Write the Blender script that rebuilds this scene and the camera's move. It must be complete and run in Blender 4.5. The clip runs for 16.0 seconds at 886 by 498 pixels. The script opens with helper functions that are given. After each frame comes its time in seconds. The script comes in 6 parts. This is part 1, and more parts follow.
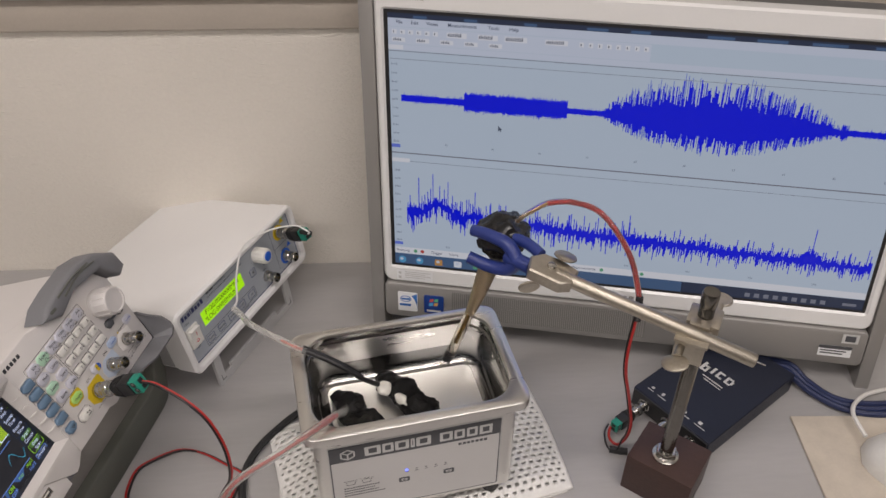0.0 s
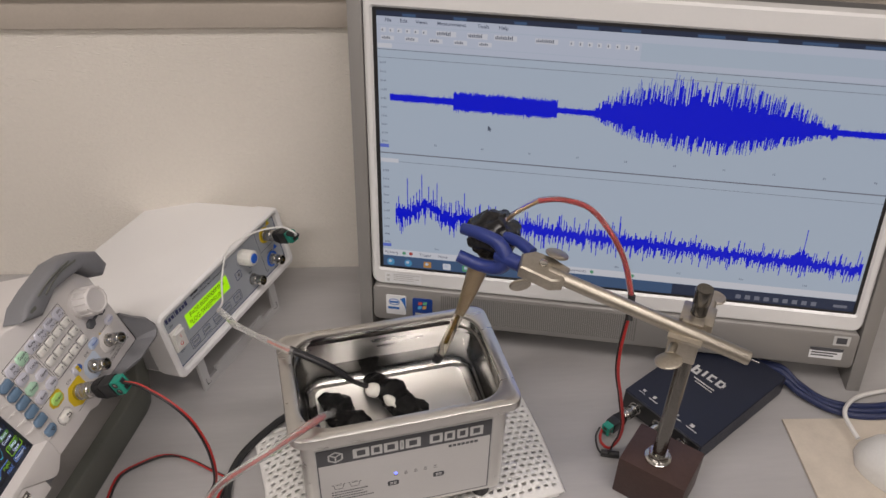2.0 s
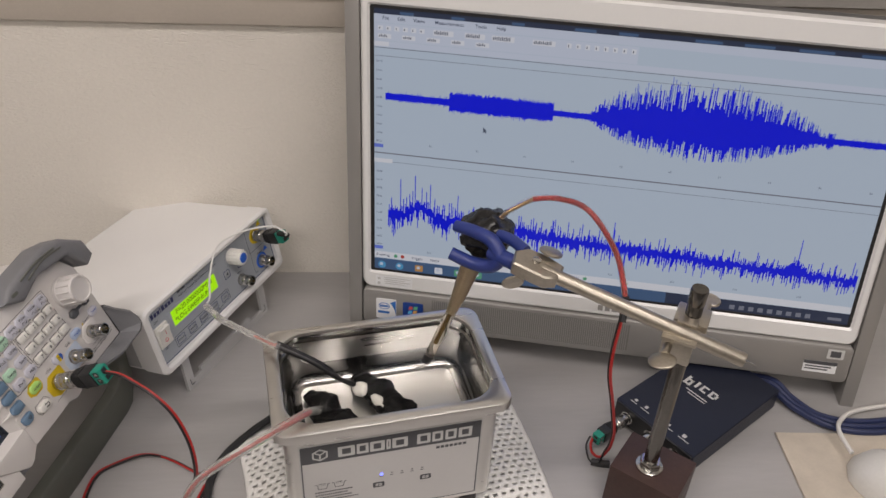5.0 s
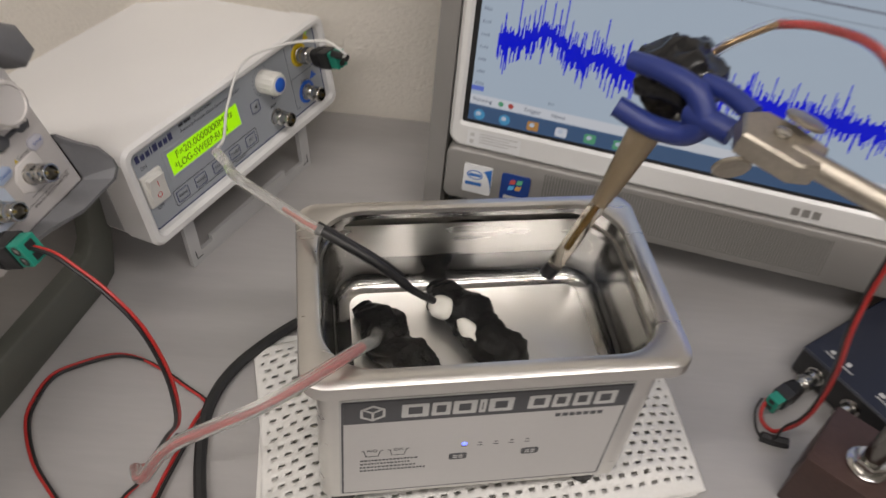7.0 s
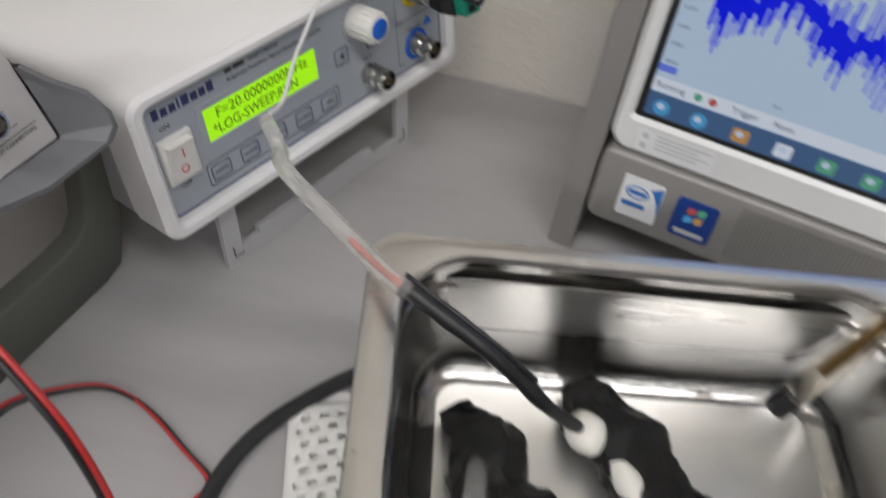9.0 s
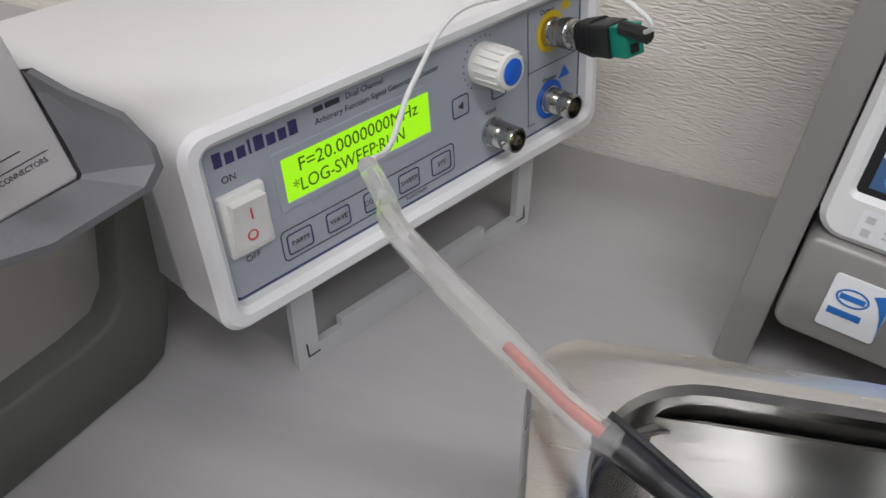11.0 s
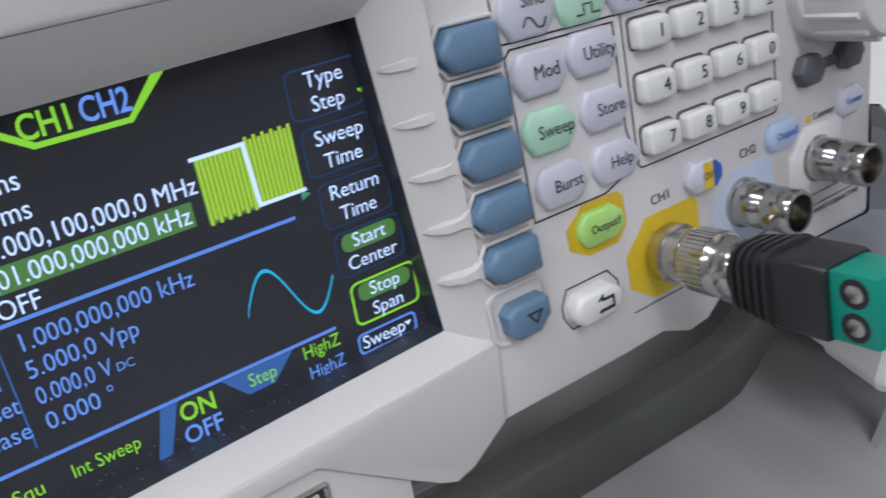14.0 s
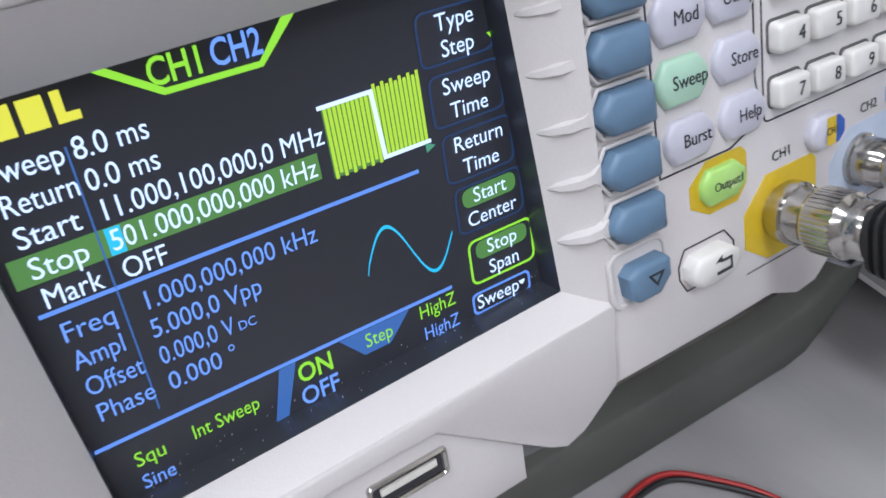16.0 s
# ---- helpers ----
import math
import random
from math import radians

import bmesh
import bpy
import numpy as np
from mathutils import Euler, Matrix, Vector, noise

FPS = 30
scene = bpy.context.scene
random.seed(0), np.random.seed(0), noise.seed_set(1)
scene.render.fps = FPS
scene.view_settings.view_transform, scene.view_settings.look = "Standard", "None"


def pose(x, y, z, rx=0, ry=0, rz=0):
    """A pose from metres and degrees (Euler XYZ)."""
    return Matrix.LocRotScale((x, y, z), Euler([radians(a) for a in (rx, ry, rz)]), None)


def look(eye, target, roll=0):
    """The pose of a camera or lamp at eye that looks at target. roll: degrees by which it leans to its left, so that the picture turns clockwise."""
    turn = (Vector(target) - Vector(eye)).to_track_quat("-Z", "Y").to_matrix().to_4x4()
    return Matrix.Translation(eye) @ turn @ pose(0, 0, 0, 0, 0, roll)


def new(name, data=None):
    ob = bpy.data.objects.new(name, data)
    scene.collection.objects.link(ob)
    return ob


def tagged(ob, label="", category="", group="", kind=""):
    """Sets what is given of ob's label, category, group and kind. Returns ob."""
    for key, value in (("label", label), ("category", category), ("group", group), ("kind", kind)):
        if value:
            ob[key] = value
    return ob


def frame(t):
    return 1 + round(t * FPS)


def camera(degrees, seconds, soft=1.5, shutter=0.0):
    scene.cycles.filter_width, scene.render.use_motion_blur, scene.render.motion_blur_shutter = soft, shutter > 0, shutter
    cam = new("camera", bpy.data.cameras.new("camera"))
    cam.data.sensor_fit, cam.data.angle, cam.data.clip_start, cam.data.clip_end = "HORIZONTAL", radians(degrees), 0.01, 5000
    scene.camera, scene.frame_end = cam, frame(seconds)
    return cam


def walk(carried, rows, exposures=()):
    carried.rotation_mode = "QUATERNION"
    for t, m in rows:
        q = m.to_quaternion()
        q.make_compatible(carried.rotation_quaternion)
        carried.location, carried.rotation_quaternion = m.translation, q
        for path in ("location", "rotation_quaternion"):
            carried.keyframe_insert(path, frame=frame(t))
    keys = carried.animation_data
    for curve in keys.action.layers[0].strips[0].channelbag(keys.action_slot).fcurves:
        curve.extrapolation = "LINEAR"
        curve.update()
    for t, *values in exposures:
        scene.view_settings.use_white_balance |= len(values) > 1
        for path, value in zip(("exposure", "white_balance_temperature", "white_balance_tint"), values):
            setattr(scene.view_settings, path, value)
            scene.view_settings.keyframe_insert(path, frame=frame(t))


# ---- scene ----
cam = camera(57.33, 16.0, shutter=0.5)
PATH = [
    (0, (-0.0101, -0.4023, 0.6324), (0.0837, -0.0239, 0.3194), 0.54),
    (0.5, (-0.0109, -0.4013, 0.6309), (0.0859, -0.0226, 0.3190), 0.66),
    (1, (-0.0136, -0.4009, 0.6247), (0.0873, -0.0213, 0.3152), 1.07),
    (1.5, (-0.0143, -0.4015, 0.6198), (0.0882, -0.0208, 0.3123), 1.30),
    (2, (-0.0134, -0.4025, 0.6159), (0.0903, -0.0206, 0.3104), 1.30),
    (2.5, (-0.0129, -0.4039, 0.6140), (0.0925, -0.0208, 0.3104), 1.58),
    (3, (-0.0121, -0.4089, 0.6094), (0.0946, -0.0234, 0.3095), 1.80),
    (3.5, (-0.0104, -0.4125, 0.6071), (0.0967, -0.0250, 0.3099), 2.08),
    (3.7, (-0.0105, -0.4143, 0.6043), (0.0970, -0.0249, 0.3098), 1.96),
    (5.8, (-0.0176, -0.3985, 0.5538), (0.0906, -0.0035, 0.2670), 4.76),
    (6, (-0.0162, -0.3773, 0.5287), (0.0869, 0.0226, 0.2468), 5.53),
    (6.5, (-0.0107, -0.2860, 0.4855), (0.0757, 0.0804, 0.1564), 6.22),
    (7, (-0.0093, -0.2065, 0.4327), (0.0676, 0.1331, 0.0740), 6.95),
    (7.5, (-0.0025, -0.1519, 0.3908), (0.0574, 0.1676, 0.0108), 6.17),
    (8, (0.0060, -0.1173, 0.3647), (0.0556, 0.1823, -0.0325), 5.44),
    (8.5, (0.0082, -0.1019, 0.3526), (0.0524, 0.1792, -0.0586), 6.10),
    (9, (-0.0109, -0.0615, 0.3309), (0.0169, 0.2631, -0.0484), 9.36),
    (9.4, (-0.0236, -0.0288, 0.2962), (-0.0020, 0.3195, -0.0619), 10.16),
    (9.5, (-0.0188, -0.0157, 0.2927), (-0.0110, 0.3311, -0.0675), 8.69),
    (9.7, (-0.0225, -0.0046, 0.2825), (-0.0242, 0.3455, -0.0745), 7.72),
    (11.8, (-0.0433, 0.0020, 0.2541), (-0.0803, 0.3813, -0.0695), 6.13),
    (12, (-0.0541, -0.0059, 0.2541), (-0.0948, 0.3776, -0.0641), 6.70),
    (12.5, (-0.0884, -0.0270, 0.2557), (-0.1828, 0.3480, -0.0613), 6.21),
    (13, (-0.1170, -0.0447, 0.2536), (-0.2545, 0.3171, -0.0629), 5.46),
    (13.5, (-0.1370, -0.0553, 0.2519), (-0.3009, 0.2927, -0.0675), 4.99),
    (14, (-0.1496, -0.0576, 0.2458), (-0.3340, 0.2803, -0.0733), 3.76),
    (14.5, (-0.1596, -0.0578, 0.2392), (-0.3511, 0.2749, -0.0811), 3.16),
    (15, (-0.1668, -0.0560, 0.2337), (-0.3594, 0.2706, -0.0924), 3.02),
    (15.5, (-0.1710, -0.0546, 0.2318), (-0.3622, 0.2665, -0.1004), 3.21),
    (16, (-0.1681, -0.0610, 0.2417), (-0.3470, 0.2534, -0.1035), 4.14),
]
walk(cam, [(t, look(eye, target, roll)) for t, eye, target, roll in PATH],
     [(0.0, -0.15, 6500, 18), (3.5, -0.15, 6550, 18), (7.0, -0.13, 6500, 15), (8.0, -0.1, 6350, 14), (8.5, -0.08, 6100, 14), (9.0, 0.03, 6050, 13), (12.0, 0.16, 5800, 14), (12.5, 0.03, 5780, 14), (13.0, 0.06, 5750, 14), (14.0, 0.15, 5550, 13), (15.0, 0.36, 5580, 14), (16.0, 0.52, 5550, 15)])

# ---- light ----
world = bpy.data.worlds.new("room_air")
world.use_nodes = True
world.node_tree.nodes["Background"].inputs[0].default_value = (1.0, 0.96, 0.9, 1)
world.node_tree.nodes["Background"].inputs[1].default_value = 0.03
scene.world = world
LAMP_POWER = 11.5
LAMP_COLOR = (1.0, 0.955, 0.88)
CEIL = 1.75
LAMPS = [(-0.9, -0.5), (0.45, -0.6), (-0.9, -1.9), (0.45, -1.9)]


# ---- materials ----
def mat(name, color, rough=0.5, metal=0.0, grain=0.06, scale=400.0, stain=0.06, stain_scale=12.0, bump=0.0, bump_scale=900.0,
        spec=0.5, coat=0.0, stretch=(1, 1, 1), rough_var=0.08):
    """A surface with fine grain, broad stains and a little relief."""
    m = bpy.data.materials.new(name)
    m.use_nodes = True
    nt = m.node_tree
    b = nt.nodes["Principled BSDF"]
    b.inputs["Metallic"].default_value = metal
    b.inputs["Specular IOR Level"].default_value = spec
    b.inputs["Coat Weight"].default_value = coat
    co = nt.nodes.new("ShaderNodeTexCoord")
    mp = nt.nodes.new("ShaderNodeMapping")
    mp.inputs["Scale"].default_value = stretch
    nt.links.new(co.outputs["Object"], mp.inputs["Vector"])

    def noise_node(s, detail=3.0):
        n = nt.nodes.new("ShaderNodeTexNoise")
        n.inputs["Scale"].default_value = s
        n.inputs["Detail"].default_value = detail
        nt.links.new(mp.outputs[0], n.inputs["Vector"])
        return n

    fine, broad = noise_node(scale), noise_node(stain_scale, 5.0)
    add = nt.nodes.new("ShaderNodeMath")
    add.operation = "MULTIPLY_ADD"
    nt.links.new(fine.outputs[0], add.inputs[0])
    add.inputs[1].default_value = grain * 2
    add.inputs[2].default_value = 1.0 - grain - stain
    add2 = nt.nodes.new("ShaderNodeMath")
    add2.operation = "MULTIPLY_ADD"
    nt.links.new(broad.outputs[0], add2.inputs[0])
    add2.inputs[1].default_value = stain * 2
    nt.links.new(add.outputs[0], add2.inputs[2])
    mul = nt.nodes.new("ShaderNodeVectorMath")
    mul.operation = "SCALE"
    mul.inputs[0].default_value = color
    nt.links.new(add2.outputs[0], mul.inputs["Scale"])
    nt.links.new(mul.outputs[0], b.inputs["Base Color"])
    rr = nt.nodes.new("ShaderNodeMath")
    rr.operation = "MULTIPLY_ADD"
    nt.links.new(broad.outputs[0], rr.inputs[0])
    rr.inputs[1].default_value = rough_var * 2
    rr.inputs[2].default_value = max(0.02, rough - rough_var)
    nt.links.new(rr.outputs[0], b.inputs["Roughness"])
    if bump:
        bn = noise_node(bump_scale, 2.0)
        bp = nt.nodes.new("ShaderNodeBump")
        bp.inputs["Strength"].default_value = bump
        bp.inputs["Distance"].default_value = 0.0006
        nt.links.new(bn.outputs[0], bp.inputs["Height"])
        nt.links.new(bp.outputs[0], b.inputs["Normal"])
    return m


def glow(name, color, strength):
    m = bpy.data.materials.new(name)
    m.use_nodes = True
    b = m.node_tree.nodes["Principled BSDF"]
    b.inputs["Base Color"].default_value = (color[0] * 0.05, color[1] * 0.05, color[2] * 0.05, 1)
    b.inputs["Emission Color"].default_value = (*color, 1)
    b.inputs["Emission Strength"].default_value = strength
    b.inputs["Roughness"].default_value = 0.35
    return m


def glass(name, color, rough=0.02, ior=1.46, weight=1.0):
    m = bpy.data.materials.new(name)
    m.use_nodes = True
    b = m.node_tree.nodes["Principled BSDF"]
    b.inputs["Base Color"].default_value = (*color, 1)
    b.inputs["Roughness"].default_value = rough
    b.inputs["IOR"].default_value = ior
    b.inputs["Transmission Weight"].default_value = weight
    return m


def wallpaper():
    """Cream wallpaper with fine, broken horizontal ribs."""
    m = mat("cream_wallpaper", (0.86, 0.815, 0.735), 0.75, grain=0.04, scale=260, stain=0.05, stain_scale=5)
    nt = m.node_tree
    b = nt.nodes["Principled BSDF"]
    co = nt.nodes.new("ShaderNodeTexCoord")
    mp = nt.nodes.new("ShaderNodeMapping")
    mp.inputs["Scale"].default_value = (0.24, 0.24, 1.0)
    n = nt.nodes.new("ShaderNodeTexNoise")
    n.inputs["Scale"].default_value = 840
    n.inputs["Detail"].default_value = 3
    nt.links.new(co.outputs["Object"], mp.inputs[0])
    nt.links.new(mp.outputs[0], n.inputs["Vector"])
    bp = nt.nodes.new("ShaderNodeBump")
    bp.inputs["Strength"].default_value = 1.0
    bp.inputs["Distance"].default_value = 0.0021
    nt.links.new(n.outputs[0], bp.inputs["Height"])
    nt.links.new(bp.outputs[0], b.inputs["Normal"])
    return m


def brushed(name, color, rough, stretch, bump=0.12):
    return mat(name, color, rough, 1.0, 0.05, 500, 0.05, 20, bump, 350, stretch=stretch, rough_var=0.06)


WATER = glass("clear_water", (0.97, 0.98, 0.97), 0.0, 1.33)
WALLPAPER = wallpaper()
RAIL = mat("beige_rail_paint", (0.47, 0.42, 0.36), 0.6)
PLASTER = mat("room_plaster", (0.4, 0.38, 0.35), 0.8)
CEILING = mat("ceiling_board", (0.75, 0.74, 0.71), 0.9, bump=0.2, bump_scale=120)
CARPET = mat("grey_carpet", (0.16, 0.16, 0.17), 0.95, grain=0.25, scale=300, bump=0.6, bump_scale=500)
LAMINATE = mat("grey_desk_laminate", (0.385, 0.375, 0.37), 0.40, grain=0.05, scale=240, stain=0.13, stain_scale=34, bump=0.06, bump_scale=1500, stretch=(0.16, 1.0, 1.0))
DARKSTEEL = mat("dark_desk_steel", (0.2, 0.2, 0.2), 0.5, 0.2)
WHITE_PLASTIC = mat("white_glossy_plastic", (0.77, 0.77, 0.76), 0.22, grain=0.015, stain=0.02)
SILVER_PLASTIC = mat("silver_grey_plastic", (0.30, 0.29, 0.276), 0.42, 0.25, grain=0.03, scale=1200)
GRILLE_SHADE = mat("shadow_grey_plastic", (0.19, 0.185, 0.175), 0.5)
BACK_PLASTIC = mat("dark_grey_plastic", (0.1, 0.1, 0.1), 0.5)
SCREEN = glow("lcd_pale_blue", (0.60, 0.735, 0.86), 0.50)
TRACE = glow("lcd_trace_blue", (0.0, 0.008, 0.80), 0.62)
TRACE_PALE = glow("lcd_trace_pale", (0.16, 0.24, 0.82), 0.52)
UI_GREY = glow("lcd_ui_grey", (0.3, 0.36, 0.46), 0.48)
UI_TEXT = glow("lcd_ui_text", (0.1, 0.13, 0.2), 0.48)
UI_LINE = glow("lcd_ui_line", (0.3, 0.33, 0.4), 0.41)
UI_DARK = glow("lcd_titlebar", (0.03, 0.045, 0.09), 0.54)
UI_TASK = glow("lcd_taskbar", (0.07, 0.14, 0.27), 0.54)
UI_WHITE = glow("lcd_white", (0.85, 0.9, 0.95), 0.51)
UI_PALE = glow("lcd_pale_bar", (0.66, 0.75, 0.88), 0.52)
UI_CYAN = glow("lcd_cyan", (0.1, 0.42, 0.72), 0.48)
UI_RED = glow("lcd_red", (0.7, 0.12, 0.1), 0.41)
UI_ORANGE = glow("lcd_orange", (0.75, 0.4, 0.12), 0.41)
UI_GREEN = glow("lcd_green_dot", (0.15, 0.55, 0.3), 0.41)
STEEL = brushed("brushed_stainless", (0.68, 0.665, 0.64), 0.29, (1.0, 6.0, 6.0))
# Tank walls: dark reflections of the surroundings are put into this steel's colour.
STEEL_TANK = mat("drawn_stainless_dark_reflection", (0.41, 0.402, 0.388), 0.17, 1.0, 0.04, 300, 0.06, 18, 0.05, 120)
STEEL_FLOOR = brushed("tank_floor_stainless", (0.72, 0.71, 0.69), 0.3, (1.0, 8.0, 1.0))
LABEL_WHITE = mat("grey_white_label", (0.56, 0.55, 0.54), 0.4, grain=0.02)
LABEL_DARK = mat("charcoal_print", (0.07, 0.072, 0.08), 0.45)
LABEL_SILVER = mat("pale_print", (0.55, 0.55, 0.54), 0.4)
RUBBER = mat("black_rubber", (0.02, 0.02, 0.021), 0.55, bump=0.2)
TOWEL = mat("white_nonwoven_wipe", (0.78, 0.77, 0.74), 0.9, bump=0.5, bump_scale=1500)
CAST = mat("brown_painted_iron", (0.06, 0.032, 0.027), 0.45, 0.2, grain=0.2, scale=300, stain=0.2, stain_scale=40, bump=0.35, bump_scale=400)
CHROME = mat("worn_chrome", (0.5, 0.49, 0.465), 0.18, 1.0, grain=0.08, stain=0.12, stain_scale=60)
# Chrome of the post, its dark reflections put into the base colour.
POST = mat("darkened_chrome_post", (0.2, 0.19, 0.175), 0.2, 1.0, grain=0.12, stain=0.25, stain_scale=50)
NICKEL = mat("satin_nickel", (0.46, 0.42, 0.355), 0.40, 1.0, grain=0.14, stain=0.2, stain_scale=90, bump=0.15, bump_scale=600)
BLUE_VINYL = mat("blue_vinyl_dip", (0.022, 0.04, 0.2), 0.38, bump=0.1)
PUTTY = mat("black_putty", (0.012, 0.012, 0.013), 0.24, grain=0.2, bump=0.5, bump_scale=260)
CLAY = mat("matte_black_clay", (0.0025, 0.0025, 0.003), 0.33, grain=0.4, bump=1.0, bump_scale=520, spec=0.1)
FOAM = mat("off_white_foam", (0.68, 0.66, 0.6), 0.8, bump=0.3)
GLASS_ROD = glass("clear_glass", (0.88, 0.82, 0.72))
AMBER = mat("amber_liquid", (0.2, 0.125, 0.03), 0.25, 0.4)
TAN = mat("pale_tan_plastic", (0.46, 0.39, 0.29), 0.3, 0.25, grain=0.06, stain=0.15, stain_scale=60)
TUBE_CLEAR = glass("clear_vinyl_tube", (0.97, 0.93, 0.91), 0.12, 1.18, 0.95)
TUBING = glass("milky_vinyl_tube", (0.93, 0.925, 0.90), 0.18, 1.22, 0.82)
RED_WIRE = mat("red_wire", (0.42, 0.025, 0.022), 0.4)
BLACK_WIRE = mat("black_wire", (0.015, 0.015, 0.016), 0.4)
PINK_WIRE = mat("faded_red_wire", (0.55, 0.13, 0.1), 0.4)
COPPER = mat("bare_wire", (0.4, 0.27, 0.13), 0.35, 0.9)
WHITE_WIRE = mat("white_wire", (0.72, 0.72, 0.7), 0.4)
NAVY = mat("navy_painted_case", (0.011, 0.0145, 0.03), 0.42, 0.15, grain=0.12, scale=1200, bump=0.2, bump_scale=1800)
NAVY_CABLE = mat("navy_cable", (0.02, 0.03, 0.09), 0.45)
GREEN_TERM = mat("green_terminal", (0.012, 0.26, 0.185), 0.4)
BLACK_PLASTIC = mat("black_plastic", (0.018, 0.018, 0.019), 0.38)
MAUVE = mat("stained_mouse_mat", (0.54, 0.48, 0.40), 0.8, stain=0.3, stain_scale=30, bump=0.2)
MOUSE_WHITE = mat("white_mouse_plastic", (0.7, 0.69, 0.66), 0.35)
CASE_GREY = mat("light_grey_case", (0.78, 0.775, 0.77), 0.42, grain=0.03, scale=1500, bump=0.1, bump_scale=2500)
# Darker grey for the side plate and for the painted shade underneath.
SIDE_AND_SHADE = mat("grey_side_and_under_shade", (0.36, 0.36, 0.365), 0.45, grain=0.03, scale=1500)
PANEL_BLUE = mat("blue_grey_panel", (0.36, 0.39, 0.43), 0.45, grain=0.02)
PRINT_NAVY = mat("navy_print", (0.03, 0.035, 0.12), 0.5)
PRINT_BLACK = mat("black_print", (0.03, 0.03, 0.035), 0.5)
PRINT_RED = mat("red_print", (0.6, 0.05, 0.05), 0.5)
LCD_GREEN = glow("lcd_backlight_green", (0.36, 0.8, 0.0), 0.95)
LCD_DARK = mat("lcd_segment", (0.05, 0.1, 0.01), 0.5)
ROCKER = mat("white_rocker", (0.75, 0.74, 0.7), 0.3)
KNOB_BLUE = mat("blue_cap", (0.02, 0.13, 0.62), 0.35)
RIG_WHITE = mat("warm_white_case", (0.64, 0.615, 0.6), 0.45, grain=0.03, scale=1500, bump=0.08, bump_scale=2500)
RIG_GREY = mat("grey_bumper_rubber", (0.185, 0.187, 0.2), 0.55, grain=0.05, bump=0.15)
RIG_DARK = mat("olive_grey_handle", (0.108, 0.113, 0.096), 0.55, grain=0.05, bump=0.15)
FOOT_GREY = mat("grey_foot_plastic", (0.5, 0.5, 0.5), 0.5, grain=0.03, scale=1500)
ARROW_GREY = mat("dark_grey_key", (0.085, 0.088, 0.095), 0.5, grain=0.05)
KEY_WHITE = mat("white_rubber_key", (0.74, 0.73, 0.69), 0.4)
KEY_BLUE = mat("slate_blue_key", (0.13, 0.215, 0.32), 0.42)
KEY_CLEAR = mat("frosted_lilac_key", (0.58, 0.58, 0.65), 0.3)
KEY_MINT = mat("lit_mint_key", (0.46, 0.7, 0.53), 0.3)
KEY_GREEN = mat("lit_green_key", (0.42, 0.7, 0.18), 0.3)
KEY_SKY = mat("pale_blue_key", (0.42, 0.51, 0.68), 0.3)
YELLOW = mat("yellow_print", (0.66, 0.47, 0.01), 0.45)
BLUE_PRINT = mat("blue_print", (0.03, 0.1, 0.42), 0.45)
SKY_PRINT = mat("pale_blue_print", (0.5, 0.57, 0.68), 0.45)
BRASS = mat("brass_pin", (0.6, 0.45, 0.16), 0.3, 1.0)
# Dark glass, base colour lifted to blue-grey for the hazy room reflection.
DISPLAY_HAZE = mat("display_glass_haze", (0.036, 0.039, 0.05), 0.34, spec=0.5, stain=0.15, stain_scale=25)
DISP_WHITE = glow("display_white", (0.62, 0.74, 0.98), 1.0)
DISP_BLUE = glow("display_blue", (0.17, 0.32, 0.78), 0.85)
DISP_LINE = glow("display_line", (0.14, 0.28, 0.72), 0.8)
DISP_TAB = glow("display_tab_blue", (0.05, 0.13, 0.34), 0.8)
DISP_GREEN = glow("display_lime", (0.3, 0.7, 0.03), 0.8)
DISP_BAND = glow("display_green_band", (0.09, 0.22, 0.05), 0.8)
DISP_BOX = glow("display_box_edge", (0.02, 0.04, 0.09), 0.8)
DISP_CYAN = glow("display_cyan", (0.05, 0.5, 0.75), 0.8)
DISP_LIME = glow("display_bright_lime", (0.42, 0.62, 0.03), 0.85)
DISP_YELLOW = glow("display_yellow", (0.75, 0.7, 0.05), 0.8)
LED_BLUE = glow("blue_led", (0.1, 0.15, 1.0), 4.0)
STICKER_WHITE = mat("white_sticker", (0.78, 0.79, 0.8), 0.3)
STICKER_BLUE = mat("blue_sticker", (0.03, 0.16, 0.5), 0.3)
STICKER_NAVY = mat("navy_sticker", (0.012, 0.05, 0.25), 0.3)
TUBE_LIGHT = glow("lamp_diffuser", (1.0, 0.96, 0.89), 3.0)


# ---- building helpers (panel drawings are in millimetres) ----
TINY = "axis_marks axis_box pane_tab pane_line toolbar_icons menu_bar title_glint tray_marks small_print subtitle notice_print dial_dots waveform spectrum sweep_stroke knob_rib dial_rib foot_mark tray_symbol maker_mark model_mark socket_symbol approval_print key_print sticker_print group_line panel_line rule indicator_mark".split()


def part(name, bm, material, parent=None, label="", m=None, smooth=True, scale=1.0, angle=40):
    """One mesh object from a bmesh."""
    if scale != 1.0:
        bmesh.ops.scale(bm, vec=(scale,) * 3, verts=bm.verts)
    bmesh.ops.recalc_face_normals(bm, faces=bm.faces)
    me = bpy.data.meshes.new(name)
    bm.to_mesh(me)
    bm.free()
    me.materials.append(material)
    if smooth:
        me.polygons.foreach_set("use_smooth", [True] * len(me.polygons))
        me.set_sharp_from_angle(angle=radians(angle))
    ob = new(name, me)
    if parent:
        ob.parent = parent
    if m is not None:
        ob.matrix_basis = m
    if label:
        tagged(ob, label)
    if name in TINY:
        tagged(ob, kind="stuff")
    return ob


